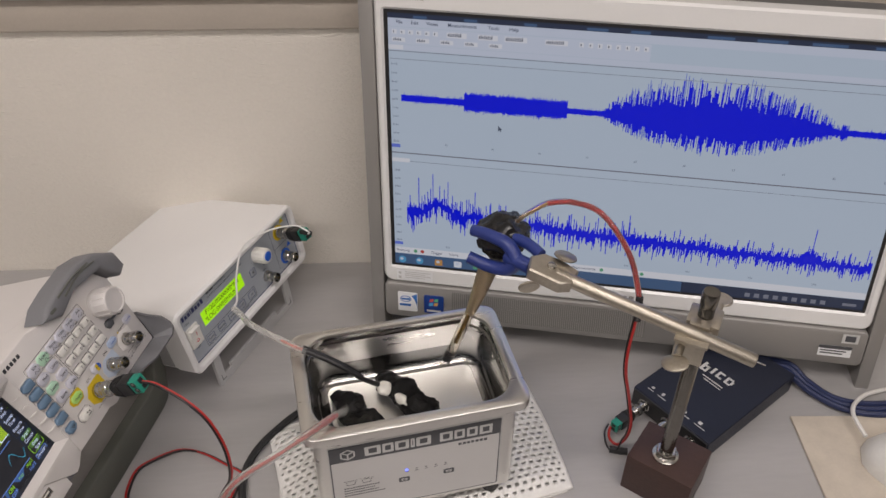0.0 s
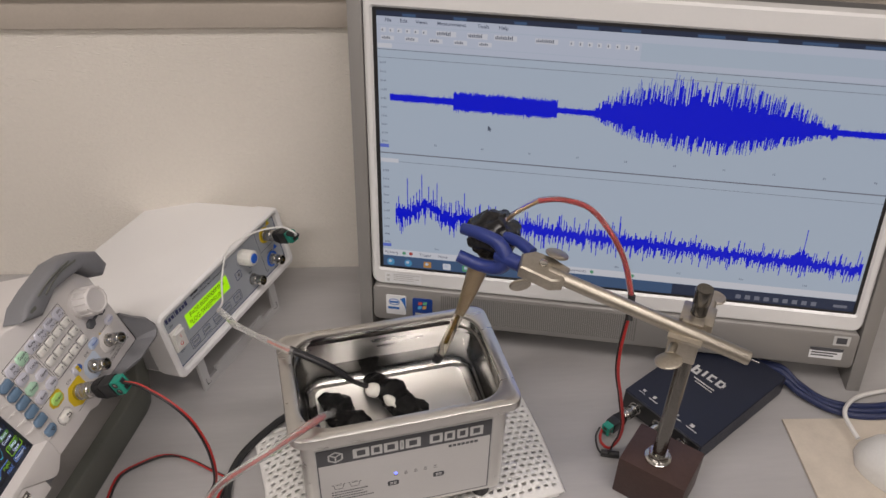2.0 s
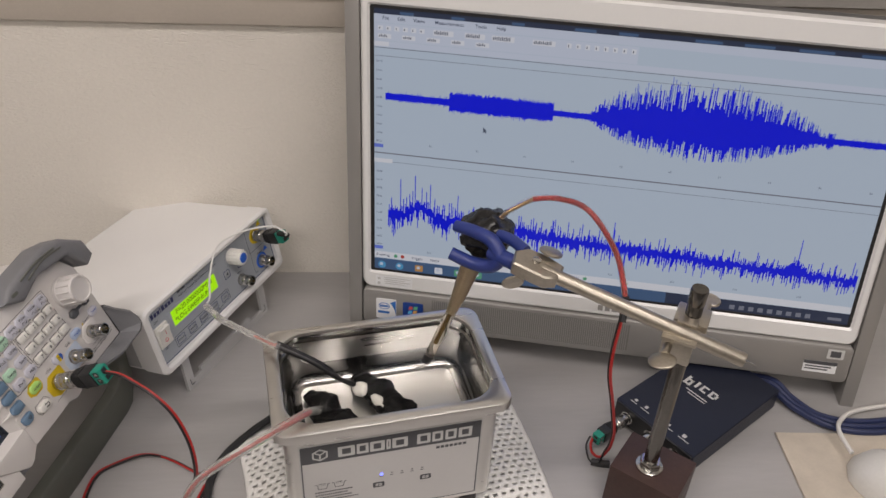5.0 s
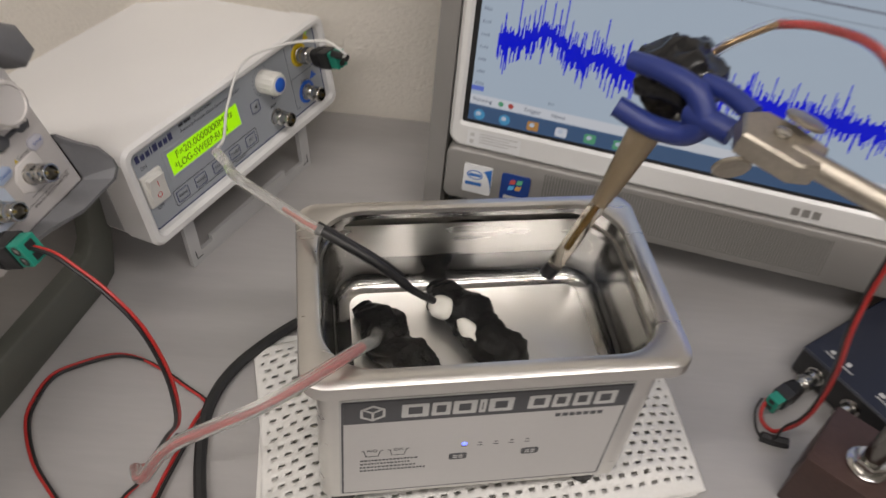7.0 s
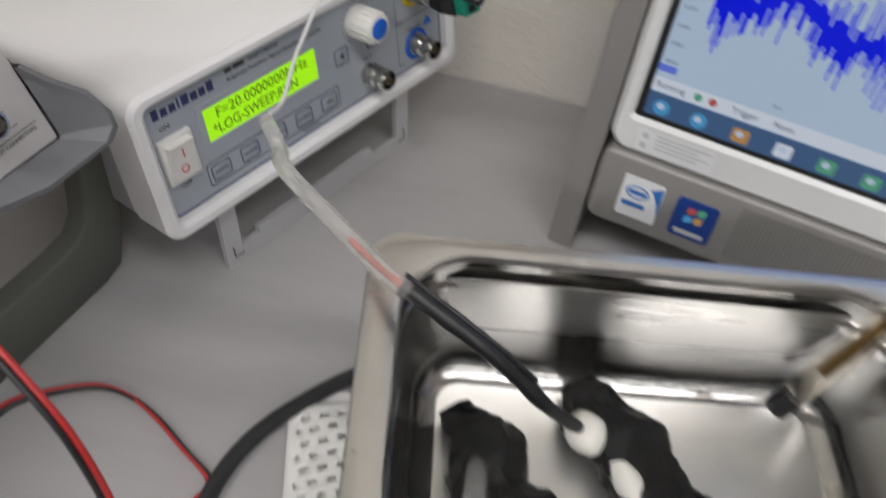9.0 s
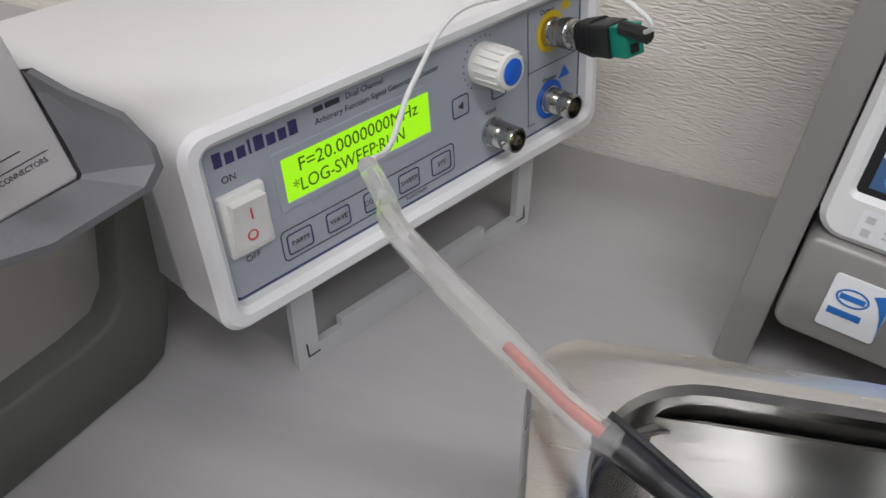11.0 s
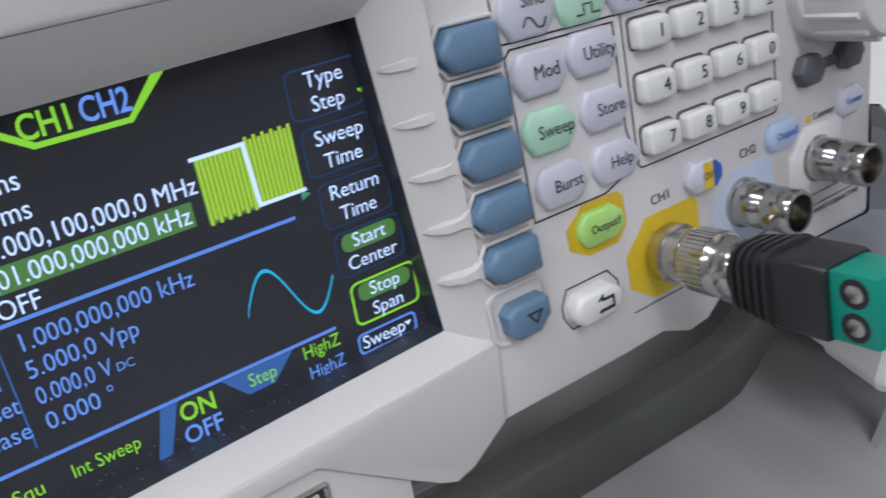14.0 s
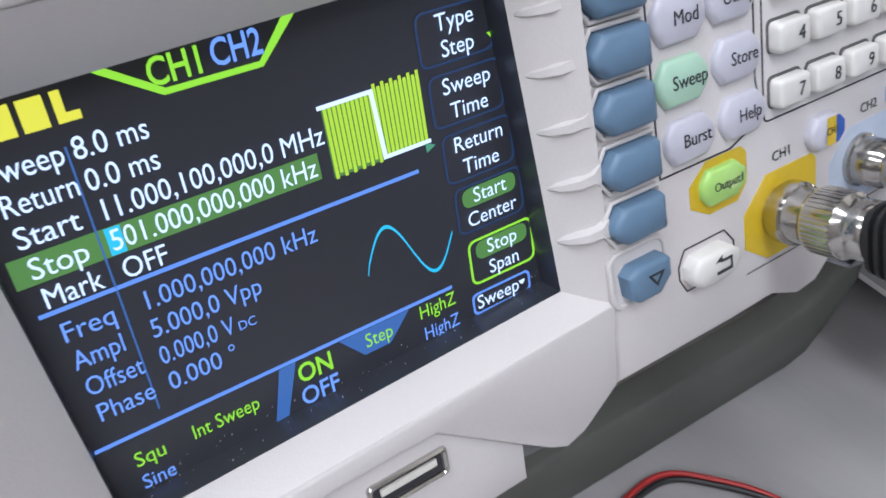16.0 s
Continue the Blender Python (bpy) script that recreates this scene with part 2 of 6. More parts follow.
def thing(name, m, label, category, group="", kind=""):
    ob = new(name)
    ob.empty_display_size = 0.02
    ob.matrix_basis = m
    return tagged(ob, label, category, group, kind)


def loft(loops, cap0=True, cap1=True, closed=True, bm=None):
    bm = bm or bmesh.new()
    rows = [[bm.verts.new(p) for p in loop] for loop in loops]
    n = len(rows[0])
    for a, b in zip(rows, rows[1:]):
        for i in range(n if closed else n - 1):
            bm.faces.new((a[i], a[(i + 1) % n], b[(i + 1) % n], b[i]))
    if cap0:
        bm.faces.new(rows[0][::-1])
    if cap1:
        bm.faces.new(rows[-1])
    return bm


def rrect(x0, y0, x1, y1, r, n=5):
    """A rounded rectangle, counter-clockwise."""
    r = max(min(r, (x1 - x0) / 2 - 1e-6, (y1 - y0) / 2 - 1e-6), 1e-6)
    out = []
    for cx, cy, a0 in ((x1 - r, y0 + r, -90), (x1 - r, y1 - r, 0), (x0 + r, y1 - r, 90), (x0 + r, y0 + r, 180)):
        for i in range(n + 1):
            a = radians(a0 + 90 * i / n)
            out.append((cx + r * math.cos(a), cy + r * math.sin(a)))
    return out


def inset(pts, d):
    """The outline moved inwards by d (counter-clockwise outlines)."""
    out = []
    n = len(pts)
    for i in range(n):
        p0, p1, p2 = (Vector((*pts[(i + k) % n], 0)) for k in (-1, 0, 1))
        e1, e2 = (p1 - p0), (p2 - p1)
        if e1.length < 1e-9 or e2.length < 1e-9:
            out.append(pts[i])
            continue
        n1 = Vector((-e1.y, e1.x, 0)).normalized()
        n2 = Vector((-e2.y, e2.x, 0)).normalized()
        b = n1 + n2
        b = b / max(b.dot(n1), 0.4)
        out.append((p1.x + b.x * d, p1.y + b.y * d))
    return out


def front(pts, y0, y1, bev=0.0, bm=None):
    """A panel outline in x and z, from the front y0 back to y1, with a bevelled front edge."""
    loops = []
    if bev:
        loops.append([(x, y0, z) for x, z in inset(pts, bev)])
        loops.append([(x, y0 + bev * 0.35, z) for x, z in inset(pts, bev * 0.3)])
        loops.append([(x, y0 + bev, z) for x, z in pts])
    else:
        loops.append([(x, y0, z) for x, z in pts])
    loops.append([(x, y1, z) for x, z in pts])
    return loft(loops, bm=bm)


def up(pts, z0, z1, bev=0.0, bm=None):
    """An outline in x and y, from z0 up to z1, with bevelled top and bottom edges."""
    loops = [[(x, y, z0) for x, y in inset(pts, bev)]]
    if bev:
        loops += [[(x, y, z0 + bev) for x, y in pts], [(x, y, z1 - bev) for x, y in pts]]
    loops.append([(x, y, z1) for x, y in inset(pts, bev)])
    return loft(loops, bm=bm)


def ring(outer, inner, y0, y1, bev=0.0):
    """A frame between two outlines of equally many points, facing -y."""
    o, i = outer, inner
    loops = [[(x, y1, z) for x, z in o], [(x, y0 + bev, z) for x, z in o], [(x, y0, z) for x, z in inset(o, bev)],
             [(x, y0, z) for x, z in inset(i, -bev)], [(x, y0 + bev, z) for x, z in i], [(x, y1, z) for x, z in i]]
    return loft(loops + [loops[0]], False, False)


def box(x0, y0, z0, x1, y1, z1, bev=0.0, bm=None):
    bm2 = bmesh.new()
    bmesh.ops.create_cube(bm2, size=1.0)
    for v in bm2.verts:
        v.co = ((x0 + x1) / 2 + v.co.x * (x1 - x0), (y0 + y1) / 2 + v.co.y * (y1 - y0), (z0 + z1) / 2 + v.co.z * (z1 - z0))
    if bev:
        bmesh.ops.bevel(bm2, geom=bm2.edges[:], offset=bev, segments=2, affect="EDGES", profile=0.6)
    if bm is None:
        return bm2
    me = bpy.data.meshes.new("tmp")
    bm2.to_mesh(me)
    bm.from_mesh(me)
    bpy.data.meshes.remove(me)
    bm2.free()
    return bm


def lathe(profile, m=None, n=24, bm=None, cap=True):
    """A turned shape: rows of (radius, height) along the matrix's z axis."""
    m = m or Matrix()
    loops = [[m @ Vector((r * math.cos(2 * math.pi * k / n), r * math.sin(2 * math.pi * k / n), h)) for k in range(n)] for r, h in profile]
    return loft(loops, cap, cap, bm=bm)


OUT = Matrix.Rotation(radians(90), 4, "X")  # turns z to -y: out of a panel


def off(x, z, y=0.0):
    """A matrix at a panel's place, whose z axis points out of the panel."""
    return Matrix.Translation((x, y, z)) @ OUT


def smooth_path(pts, per=10):
    pts = [Vector(p) for p in pts]
    out = []
    for i in range(len(pts) - 1):
        p0, p1, p2, p3 = pts[max(i - 1, 0)], pts[i], pts[i + 1], pts[min(i + 2, len(pts) - 1)]
        for k in range(per):
            t = k / per
            out.append(0.5 * (2 * p1 + (p2 - p0) * t + (2 * p0 - 5 * p1 + 4 * p2 - p3) * t * t + (3 * p1 - p0 - 3 * p2 + p3) * t ** 3))
    return out + [pts[-1]]


def hose(pts, r, n=10, per=10, bm=None, radii=None):
    """A round tube along a smooth path."""
    path = smooth_path(pts, per)
    loops = []
    side = None
    for i, p in enumerate(path):
        d = (path[min(i + 1, len(path) - 1)] - path[max(i - 1, 0)]).normalized()
        if side is None:
            side = d.orthogonal().normalized()
        side = (side - d * side.dot(d)).normalized()
        other = d.cross(side)
        f = i / max(len(path) - 1, 1)
        rr = r if radii is None else radii(f)
        loops.append([p + (side * math.cos(2 * math.pi * k / n) + other * math.sin(2 * math.pi * k / n)) * rr for k in range(n)])
    return loft(loops, bm=bm)


def text(name, body, size, material, parent, x, z, y=-0.15, align="CENTER", scale=0.001, shear=0.0, wide=1.0, depth=0.04, width=0.0, bold=0.0):
    """Letters on a panel, as a mesh; x and z in the panel's millimetres."""
    cu = bpy.data.curves.new(name, "FONT")
    cu.body, cu.size, cu.align_x, cu.align_y, cu.shear = body, size, align, "CENTER", shear
    cu.extrude, cu.resolution_u, cu.offset = depth, 3, bold
    tmp = bpy.data.objects.new("tmp", cu)
    me = bpy.data.meshes.new_from_object(tmp)
    bpy.data.objects.remove(tmp)
    bpy.data.curves.remove(cu)
    if width:
        xs = [v.co.x for v in me.vertices]
        wide = width / (max(xs) - min(xs))
    me.transform(Matrix.Translation((x * scale, y * scale, z * scale)) @ OUT @ Matrix.Diagonal((scale * wide, scale, scale, 1)))
    me.materials.clear()
    me.materials.append(material)
    ob = new(name, me)
    ob.parent = parent
    return ob


def bars(rows, y=-0.15, thick=0.1):
    """Small flat bars: rows of x0, z0, x1, z1 on a panel."""
    bm = bmesh.new()
    for x0, z0, x1, z1 in rows:
        v = [bm.verts.new(p) for p in ((x0, y, z0), (x1, y, z0), (x1, y, z1), (x0, y, z1))]
        bm.faces.new(v)
    return bm


def flat(pts, y):
    bm = bmesh.new()
    bm.faces.new([bm.verts.new((x, y, z)) for x, z in pts])
    return bm


def lump(radius, seed, rough=0.25, freq=2.2, squash=(1, 1, 1), sub=4):
    bm = bmesh.new()
    bmesh.ops.create_icosphere(bm, subdivisions=sub, radius=1.0)
    for v in bm.verts:
        p = v.co.copy()
        d = noise.noise(p * freq + Vector((seed, 0, 0))) * rough + noise.noise(p * freq * 2.7 + Vector((0, seed, 0))) * rough * 0.45
        v.co = Vector((p.x * squash[0], p.y * squash[1], p.z * squash[2])) * radius * (1 + d)
    return bm


MM = 0.001


# ---- room ----
def room():
    a = radians(-11)
    wm = Matrix.Translation((0.027, 0.371, 0)) @ Matrix.Rotation(a, 4, "Z")
    w = thing("wall_north", wm, "cream ribbed wallpaper wall behind the desk", "wall", kind="structure")
    part("paper", box(-2.2, 0, -0.72, 2.2, 0.1, CEIL), WALLPAPER, w)
    t = thing("trim", wm, "smooth beige rail fixed along the wall", "trim", kind="structure")
    part("rail_board", box(-2.2, -0.006, 0.302, 2.2, -0.0005, 0.334, 0.0015), RAIL, t)
    part("upper_board", box(-2.2, -0.012, 0.335, 2.2, -0.0005, 0.52, 0.002), PLASTER, t)
    for nm, b in (("wall_south", (-2.2, -3.4, -0.72, 2.2, -3.3, CEIL)), ("wall_west", (-2.3, -3.4, -0.72, -2.2, 0.1, CEIL)), ("wall_east", (2.2, -3.4, -0.72, 2.3, 0.1, CEIL))):
        tagged(part(nm, box(*b), PLASTER, m=wm), "plain painted office wall", "wall", kind="structure")
    tagged(part("ceiling", box(-2.3, -3.4, CEIL, 2.3, 0.1, CEIL + 0.1), CEILING, m=wm), "white office ceiling boards", "ceiling", kind="structure")
    tagged(part("floor", box(-2.3, -3.4, -0.82, 2.3, 0.1, -0.72), CARPET, m=wm), "grey carpeted office floor", "floor", kind="structure")
    d = thing("desk", wm, "light grey laminate desk against the wall", "desk")
    part("desktop", box(-1.1, -0.75, -0.03, 1.1, -0.001, 0.0, 0.002), LAMINATE, d)
    for sx in (-1.05, 1.01):
        part("leg_panel", box(sx, -0.7, -0.72, sx + 0.04, -0.05, -0.03, 0.002), DARKSTEEL, d)
    for x, y in LAMPS:
        c = thing("ceiling_light", Matrix.Translation((x, y, CEIL)), "lit fluorescent ceiling light with a white diffuser", "ceiling light", group="ceiling lights")
        part("housing", box(-0.6, -0.13, -0.03, 0.6, 0.13, -0.0005, 0.004), WHITE_PLASTIC, c)
        part("diffuser", box(-0.58, -0.11, -0.036, 0.58, 0.11, -0.0305), TUBE_LIGHT, c)
        ld = bpy.data.lights.new("fluorescent", "AREA")
        ld.shape, ld.size, ld.size_y, ld.energy, ld.color = "RECTANGLE", 1.15, 0.2, LAMP_POWER * (1.08 if x < 0 else 0.84), LAMP_COLOR
        lo = new("fluorescent", ld)
        lo.location = (x, y, CEIL - 0.04)
        tagged(lo, "fluorescent light", "light")


room()


# ---- all-in-one computer ----
def computer():
    u, v, n = Vector((0.9255, -0.3787, 0)).normalized(), Vector((0.0624, 0.1541, 0.9861)), None
    n = u.cross(v).normalized()
    v = n.cross(u)
    m = Matrix.Translation((0.0963, 0.2429, 0.0887)) @ Matrix((u, -n, v)).transposed().to_4x4()
    pc = thing("all_in_one_computer", m, "white and silver all-in-one desktop computer showing blue waveforms", "computer")
    k = dict(parent=pc, scale=MM)
    part("bezel", ring(rrect(-13.5, -20, 477, 284, 10), rrect(-5, -0.5, 467.5, 262, 1.5), -2, 22, 2.5), WHITE_PLASTIC, label="glossy white screen frame", **k)
    part("housing", front(rrect(-11.5, -58, 475, 282, 12), 10, 60, 4), BACK_PLASTIC, **k)
    part("chin", front(rrect(-13.2, -62, 477, -20.5, 6), -4, 30, 2), SILVER_PLASTIC, label="silver speaker strip under the screen", **k)
    grille = bmesh.new()
    for i in range(95):
        x = 60 + i * 2.1
        box(x, -4.6, -55, x + 1.1, -3.9, -26, bm=grille)
    # Darker strip behind the ribs, painting the shade between them.
    part("grille_slot", box(59, -4.12, -55.5, 260, -3.9, -25.5), GRILLE_SHADE, **k)
    tagged(part("grille", grille, SILVER_PLASTIC, smooth=False, **k), "fine ribbed speaker grille", kind="stuff")
    for x in (-28.2, 478.5):
        part("side_stand", box(x, -1, -92, x + 13.6, 75, 286, 1.5), SILVER_PLASTIC, label="flat silver side panel that carries the screen", **k)
    part("screen_border", ring(rrect(-5.4, -0.9, 467.9, 262.4, 1.2), rrect(-1.6, 1.6, 464.6, 259.4, 0.4), 0.2, 1.4), BLACK_PLASTIC, label="thin black border round the screen", **k)
    d = part("display", flat([(-5.5, -1), (468, -1), (468, 262.5), (-5.5, 262.5)], 1.0), SCREEN, label="lit screen with waveform window", **k)
    s = dict(parent=d, scale=MM, smooth=False)
    rnd = random.Random(4)
    # Upper trace: bursts along a base line.
    def env(x):
        if x < 68: return (3.6, 3.6)
        if x < 163: return (10, 9)
        if x < 198: return (3, 3)
        if x < 404:
            f = (x - 198) / 206
            g = math.sin(math.pi * min(1, f * 1.02) ** 0.9) ** 0.9
            return (6 + 36 * g ** 0.8, 5 + 27 * g)
        if x < 410: return (8, 8)
        if x < 464: return (3.2, 3.2)
        return (11, 11)
    rows, pale = [], []
    x = 9.0
    while x < 463:
        hi, lo = env(x)
        spiky = 198 <= x < 410
        a = hi * (rnd.uniform(0.3, 0.62) if spiky else rnd.uniform(0.75, 1.0))
        b = lo * (rnd.uniform(0.4, 0.75) if spiky else rnd.uniform(0.75, 1.0))
        if spiky and rnd.random() < 0.38:
            a = hi * rnd.uniform(0.6, 0.95)
            b = lo * rnd.uniform(0.7, 1.0)
        rows.append((x, 181 - b, x + 0.95, 181 + a))
        if not spiky and rnd.random() < 0.4:
            rows.append((x + 0.2, 181 - b - rnd.uniform(0.5, 2.2), x + 0.6, 181 + a + rnd.uniform(0.5, 2.2)))
        if spiky and rnd.random() < 0.55:
            pale.append((x + 0.2, 181 - lo * rnd.uniform(0.7, 1.05), x + 0.8, 181 + hi * rnd.uniform(0.65, 1.08)))
        x += 0.9
    part("waveform", bars(pale, 0.75), TRACE_PALE, **s)
    part("waveform", bars(rows, 0.6), TRACE, **s)
    rows = []
    x = 12.0
    while x < 462:
        f = (x - 12) / 450
        mid = 62 - 14 * f + 13 * math.exp(-((x - 44) / 13) ** 2) + 5 * math.exp(-((x - 78) / 6) ** 2) + 3 * math.exp(-((x - 142) / 9) ** 2)
        sp = 15.5 - 5.5 * f
        a, b = sp * rnd.uniform(0.1, 0.75), sp * rnd.uniform(0.15, 0.95)
        if rnd.random() < 0.14:
            a = sp * rnd.uniform(0.8, 1.5)
        if rnd.random() < 0.16:
            b = sp * rnd.uniform(0.9, 1.6)
        for px, ph in ((24, 38), (38, 34), (53, 30), (66, 18), (80, 26), (97, 10), (232, 26), (262, 14), (300, 12), (345, 12), (383, 12), (405, 26), (440, 15), (456, 20)):
            if abs(x - px) < 0.5:
                a = ph
        if abs(x - 405) < 8:
            a += 9 - abs(x - 405)
        rows.append((x, mid - b, x + 0.8, mid + a))
        x += 0.75
    part("spectrum", bars(rows, 0.6), TRACE, **s)
    part("title_bar", bars([(-5, 254.6, 467, 262)], 0.8), UI_DARK, **s)
    part("title_glint", bars([(5 + i * 51 + rnd.uniform(0, 20), 255.0, 25 + i * 51 + rnd.uniform(0, 22), 257.6) for i in range(9)], 0.7), UI_TASK, **s)
    part("menu_bar", bars([(-5, 247.2, 467, 254.5), (-5, 231.5, 232, 246.6)], 0.85), UI_PALE, **s)
    part("toolbar_row", bars([(-5, 226, 467, 231)], 0.85), UI_PALE, **s)
    icons = [(2 + i * 7.5, 240.5, 2 + i * 7.5 + 4.5, 244.5) for i in range(6)] + [(52, 240, 70, 244.8), (80, 240, 98, 244.8), (104, 240, 124, 244.8), (140, 240, 160, 244.5)]
    icons += [(170 + i * 8, 240, 174 + i * 8, 244.3) for i in range(8)] + [(2 + i * 22, 233.5, 14 + i * 22, 237.5) for i in range(5)]
    part("toolbar_icons", bars(icons, 0.7), UI_WHITE, **s)
    part("toolbar_icons", bars([(x0 + 1.0 + q, z0 + 1.0, min(x0 + 1.9 + q, x1 - 0.6), z1 - 1.3 + 0.4 * (q % 3)) for x0, z0, x1, z1 in icons for q in [1.6 * c for c in range(int((x1 - x0 - 1) / 1.9))]], 0.6), UI_TEXT, **s)
    for nm, x in (("File", 3), ("Edit", 17), ("Views", 33), ("Measurements", 60), ("Tools", 88), ("Help", 106)):
        text("menu_word", nm, 4.4, UI_TEXT, d, x + 6, 251.2, 0.6, bold=0.05)
    part("pane_line", bars([(-5, 125.0, 467, 126.2), (-5, 224.8, 467, 225.4), (-5, 117, 467, 117.4), (-5, 217.5, 467, 217.9)], 0.7), UI_LINE, **s)
    part("pane_tab", bars([(-4, 226.5, 12, 230.5), (-4, 116, 16, 120)], 0.65), UI_WHITE, **s)
    def figures(x, z, n):
        return [(x + 1.5 * q, z, x + 1.5 * q + rnd.uniform(0.5, 1.0), z + rnd.uniform(1.5, 2.2)) for q in range(n)]
    marks = []
    for q in range(10):
        marks += figures(0.6, 212 - q * 8.4, 4) + figures(0.6, 106 - q * 8.6, 4) + figures(51 + q * 44.5, 136, 2)
    for q in range(7):
        marks += figures(52 + q * 60, 24.5, 3)
    part("axis_marks", bars(marks, 0.65), UI_GREY, **s)
    part("pointer_arrow", flat([(101, 161), (101, 155.5), (102.4, 156.8), (103.2, 155.0), (104, 155.4), (103.3, 157.2), (105, 157.2)], 0.55), UI_TEXT, **s)
    part("axis_box", bars([(-4, 131, 7, 134.5), (-4, 24, 7, 27.5)], 0.6), TRACE_PALE, **s)
    part("task_bar", bars([(-5, -0.5, 290, 13.5)], 0.8), UI_TASK, **s)
    part("task_bar", bars([(290, -0.5, 467, 13.5)], 0.8), UI_DARK, **s)
    part("status_bar", bars([(-5, 14, 467, 21)], 0.8), UI_WHITE, **s)
    for mt, x in ((UI_CYAN, 2), (UI_CYAN, 20), (UI_ORANGE, 40), (UI_WHITE, 60), (UI_GREEN, 80), (UI_GREEN, 100)):
        ic = part("task_icon", flat([(x + 4 + 4.0 * math.cos(i * 0.524), 6.5 + 4.0 * math.sin(i * 0.524)) for i in range(12)], 0.6) if x < 30 else flat(rrect(x, 3, x + 8, 10, 1, 2), 0.6), mt, **s)
        part("icon_glint", flat([(x + 3.4 + 1.9 * math.cos(i * 0.785), 7.2 + 1.7 * math.sin(i * 0.785)) for i in range(8)], 0.5), UI_PALE, **s)
    for mt, x in ((UI_GREEN, 20), (UI_RED, 27), (UI_GREEN, 210), (UI_GREEN, 250)):
        part("status_dot", flat([(x + 2 * math.cos(i * 0.785), 17.5 + 2 * math.sin(i * 0.785)) for i in range(8)], 0.55), mt, **s)
    text("status_word", "Running", 4.2, UI_TEXT, d, 7, 17.5, 0.55)
    text("status_word", "Trigger", 4.2, UI_TEXT, d, 42, 17.5, 0.55)
    text("status_word", "None", 4.2, UI_TEXT, d, 60, 17.5, 0.55)
    text("status_word", "Measurements", 4.2, UI_TEXT, d, 192, 17.5, 0.55)
    part("tray_marks", bars([(352 + i * 9, 4, 357 + i * 9, 8.5) for i in range(9)] + [(445, 5, 458, 8)], 0.6), UI_LINE, **s)
    # Maker's marks and stickers.
    part("maker_mark", bars([(-8 + i * 4.6, 272, -5 + i * 4.6, 276.5) for i in range(9)], -2.4), SILVER_PLASTIC, smooth=False, **k)
    part("maker_mark", bars([(226, -14, 231, -8), (233, -14, 238, -8), (240, -14, 245, -8)], -2.4), SILVER_PLASTIC, smooth=False, **k)
    part("notice_label", flat([(0, -17), (38, -17), (38, -5), (0, -5)], -2.3), STICKER_WHITE, **k)
    part("notice_print", bars([(9, -7 - i * 2.2, 36 - (i % 2) * 6, -6.2 - i * 2.2) for i in range(4)] + [(2, -9.5, 5, -7), (2, -15, 5, -12)], -2.5), LABEL_SILVER, smooth=False, **k)
    st = part("sticker", front(rrect(1, -53.5, 22, -30.5, 1.5), -5.0, -3.9), STICKER_WHITE, label="white and blue processor sticker", **k)
    part("sticker_corner", flat([(11 + 11 * math.cos(a), -52.8 + 20 * math.sin(a)) for a in (0.05, 0.3, 0.55, 0.8, 1.0, 1.15)] + [(21.5, -31.5)], -5.15), STICKER_BLUE, st, scale=MM)
    part("sticker_oval", ring([(9.5 + 6 * math.cos(i * 0.4189), -38.5 + 3.8 * math.sin(i * 0.4189)) for i in range(15)], [(9.5 + 5.2 * math.cos(i * 0.4189), -38.5 + 3.1 * math.sin(i * 0.4189)) for i in range(15)], -5.25, -5.1), STICKER_BLUE, st, scale=MM)
    part("sticker_print", bars([(5, -39.8, 14, -37.4), (3, -47.2, 15, -44.4)], -5.2), STICKER_BLUE, st, scale=MM, smooth=False)
    st = part("sticker", front(rrect(29, -53.5, 50, -31.5, 2), -5.0, -3.9), STICKER_NAVY, label="dark blue sticker with four coloured panes", **k)
    for mt, x, z in ((UI_RED, 35, -39.5), (UI_GREEN, 40, -39.0), (UI_CYAN, 34.3, -44.5), (UI_ORANGE, 39.4, -44.0)):
        part("pane", flat([(x, z), (x + 4, z + 0.6), (x + 4.6, z + 4.3), (x + 0.6, z + 3.7)], -5.2), mt, st, scale=MM)
    part("sticker_print", bars([(32, -51.5, 47, -49)], -5.2), LABEL_SILVER, st, scale=MM, smooth=False)
    part("approval_label", flat([(452, -35), (468, -35), (468, -24), (452, -24)], -4.8), LABEL_SILVER, **k)
    part("approval_label", flat([(432, -52), (464, -52), (464, -39), (432, -39)], -4.8), STICKER_WHITE, **k)
    part("approval_band", bars([(432, -42.5, 464, -39)], -4.95), LABEL_DARK, smooth=False, **k)
    part("approval_print", bars([(434, -43 - i * 3, 462 - i * 3, -41.5 - i * 3) for i in range(3)] + [(455, -33, 465, -26)], -5.0), LABEL_DARK, smooth=False, **k)

    # The whole unit leans slightly to its left.
    for ob in pc.children_recursive:
        ob.data.transform(Matrix(((1, 0, -0.033, 0.004), (0, 1, 0, 0), (0, 0, 1, 0), (0, 0, 0, 1))))


computer()


# ---- ultrasonic cleaner ----
CLEAN_Z = 0.1395


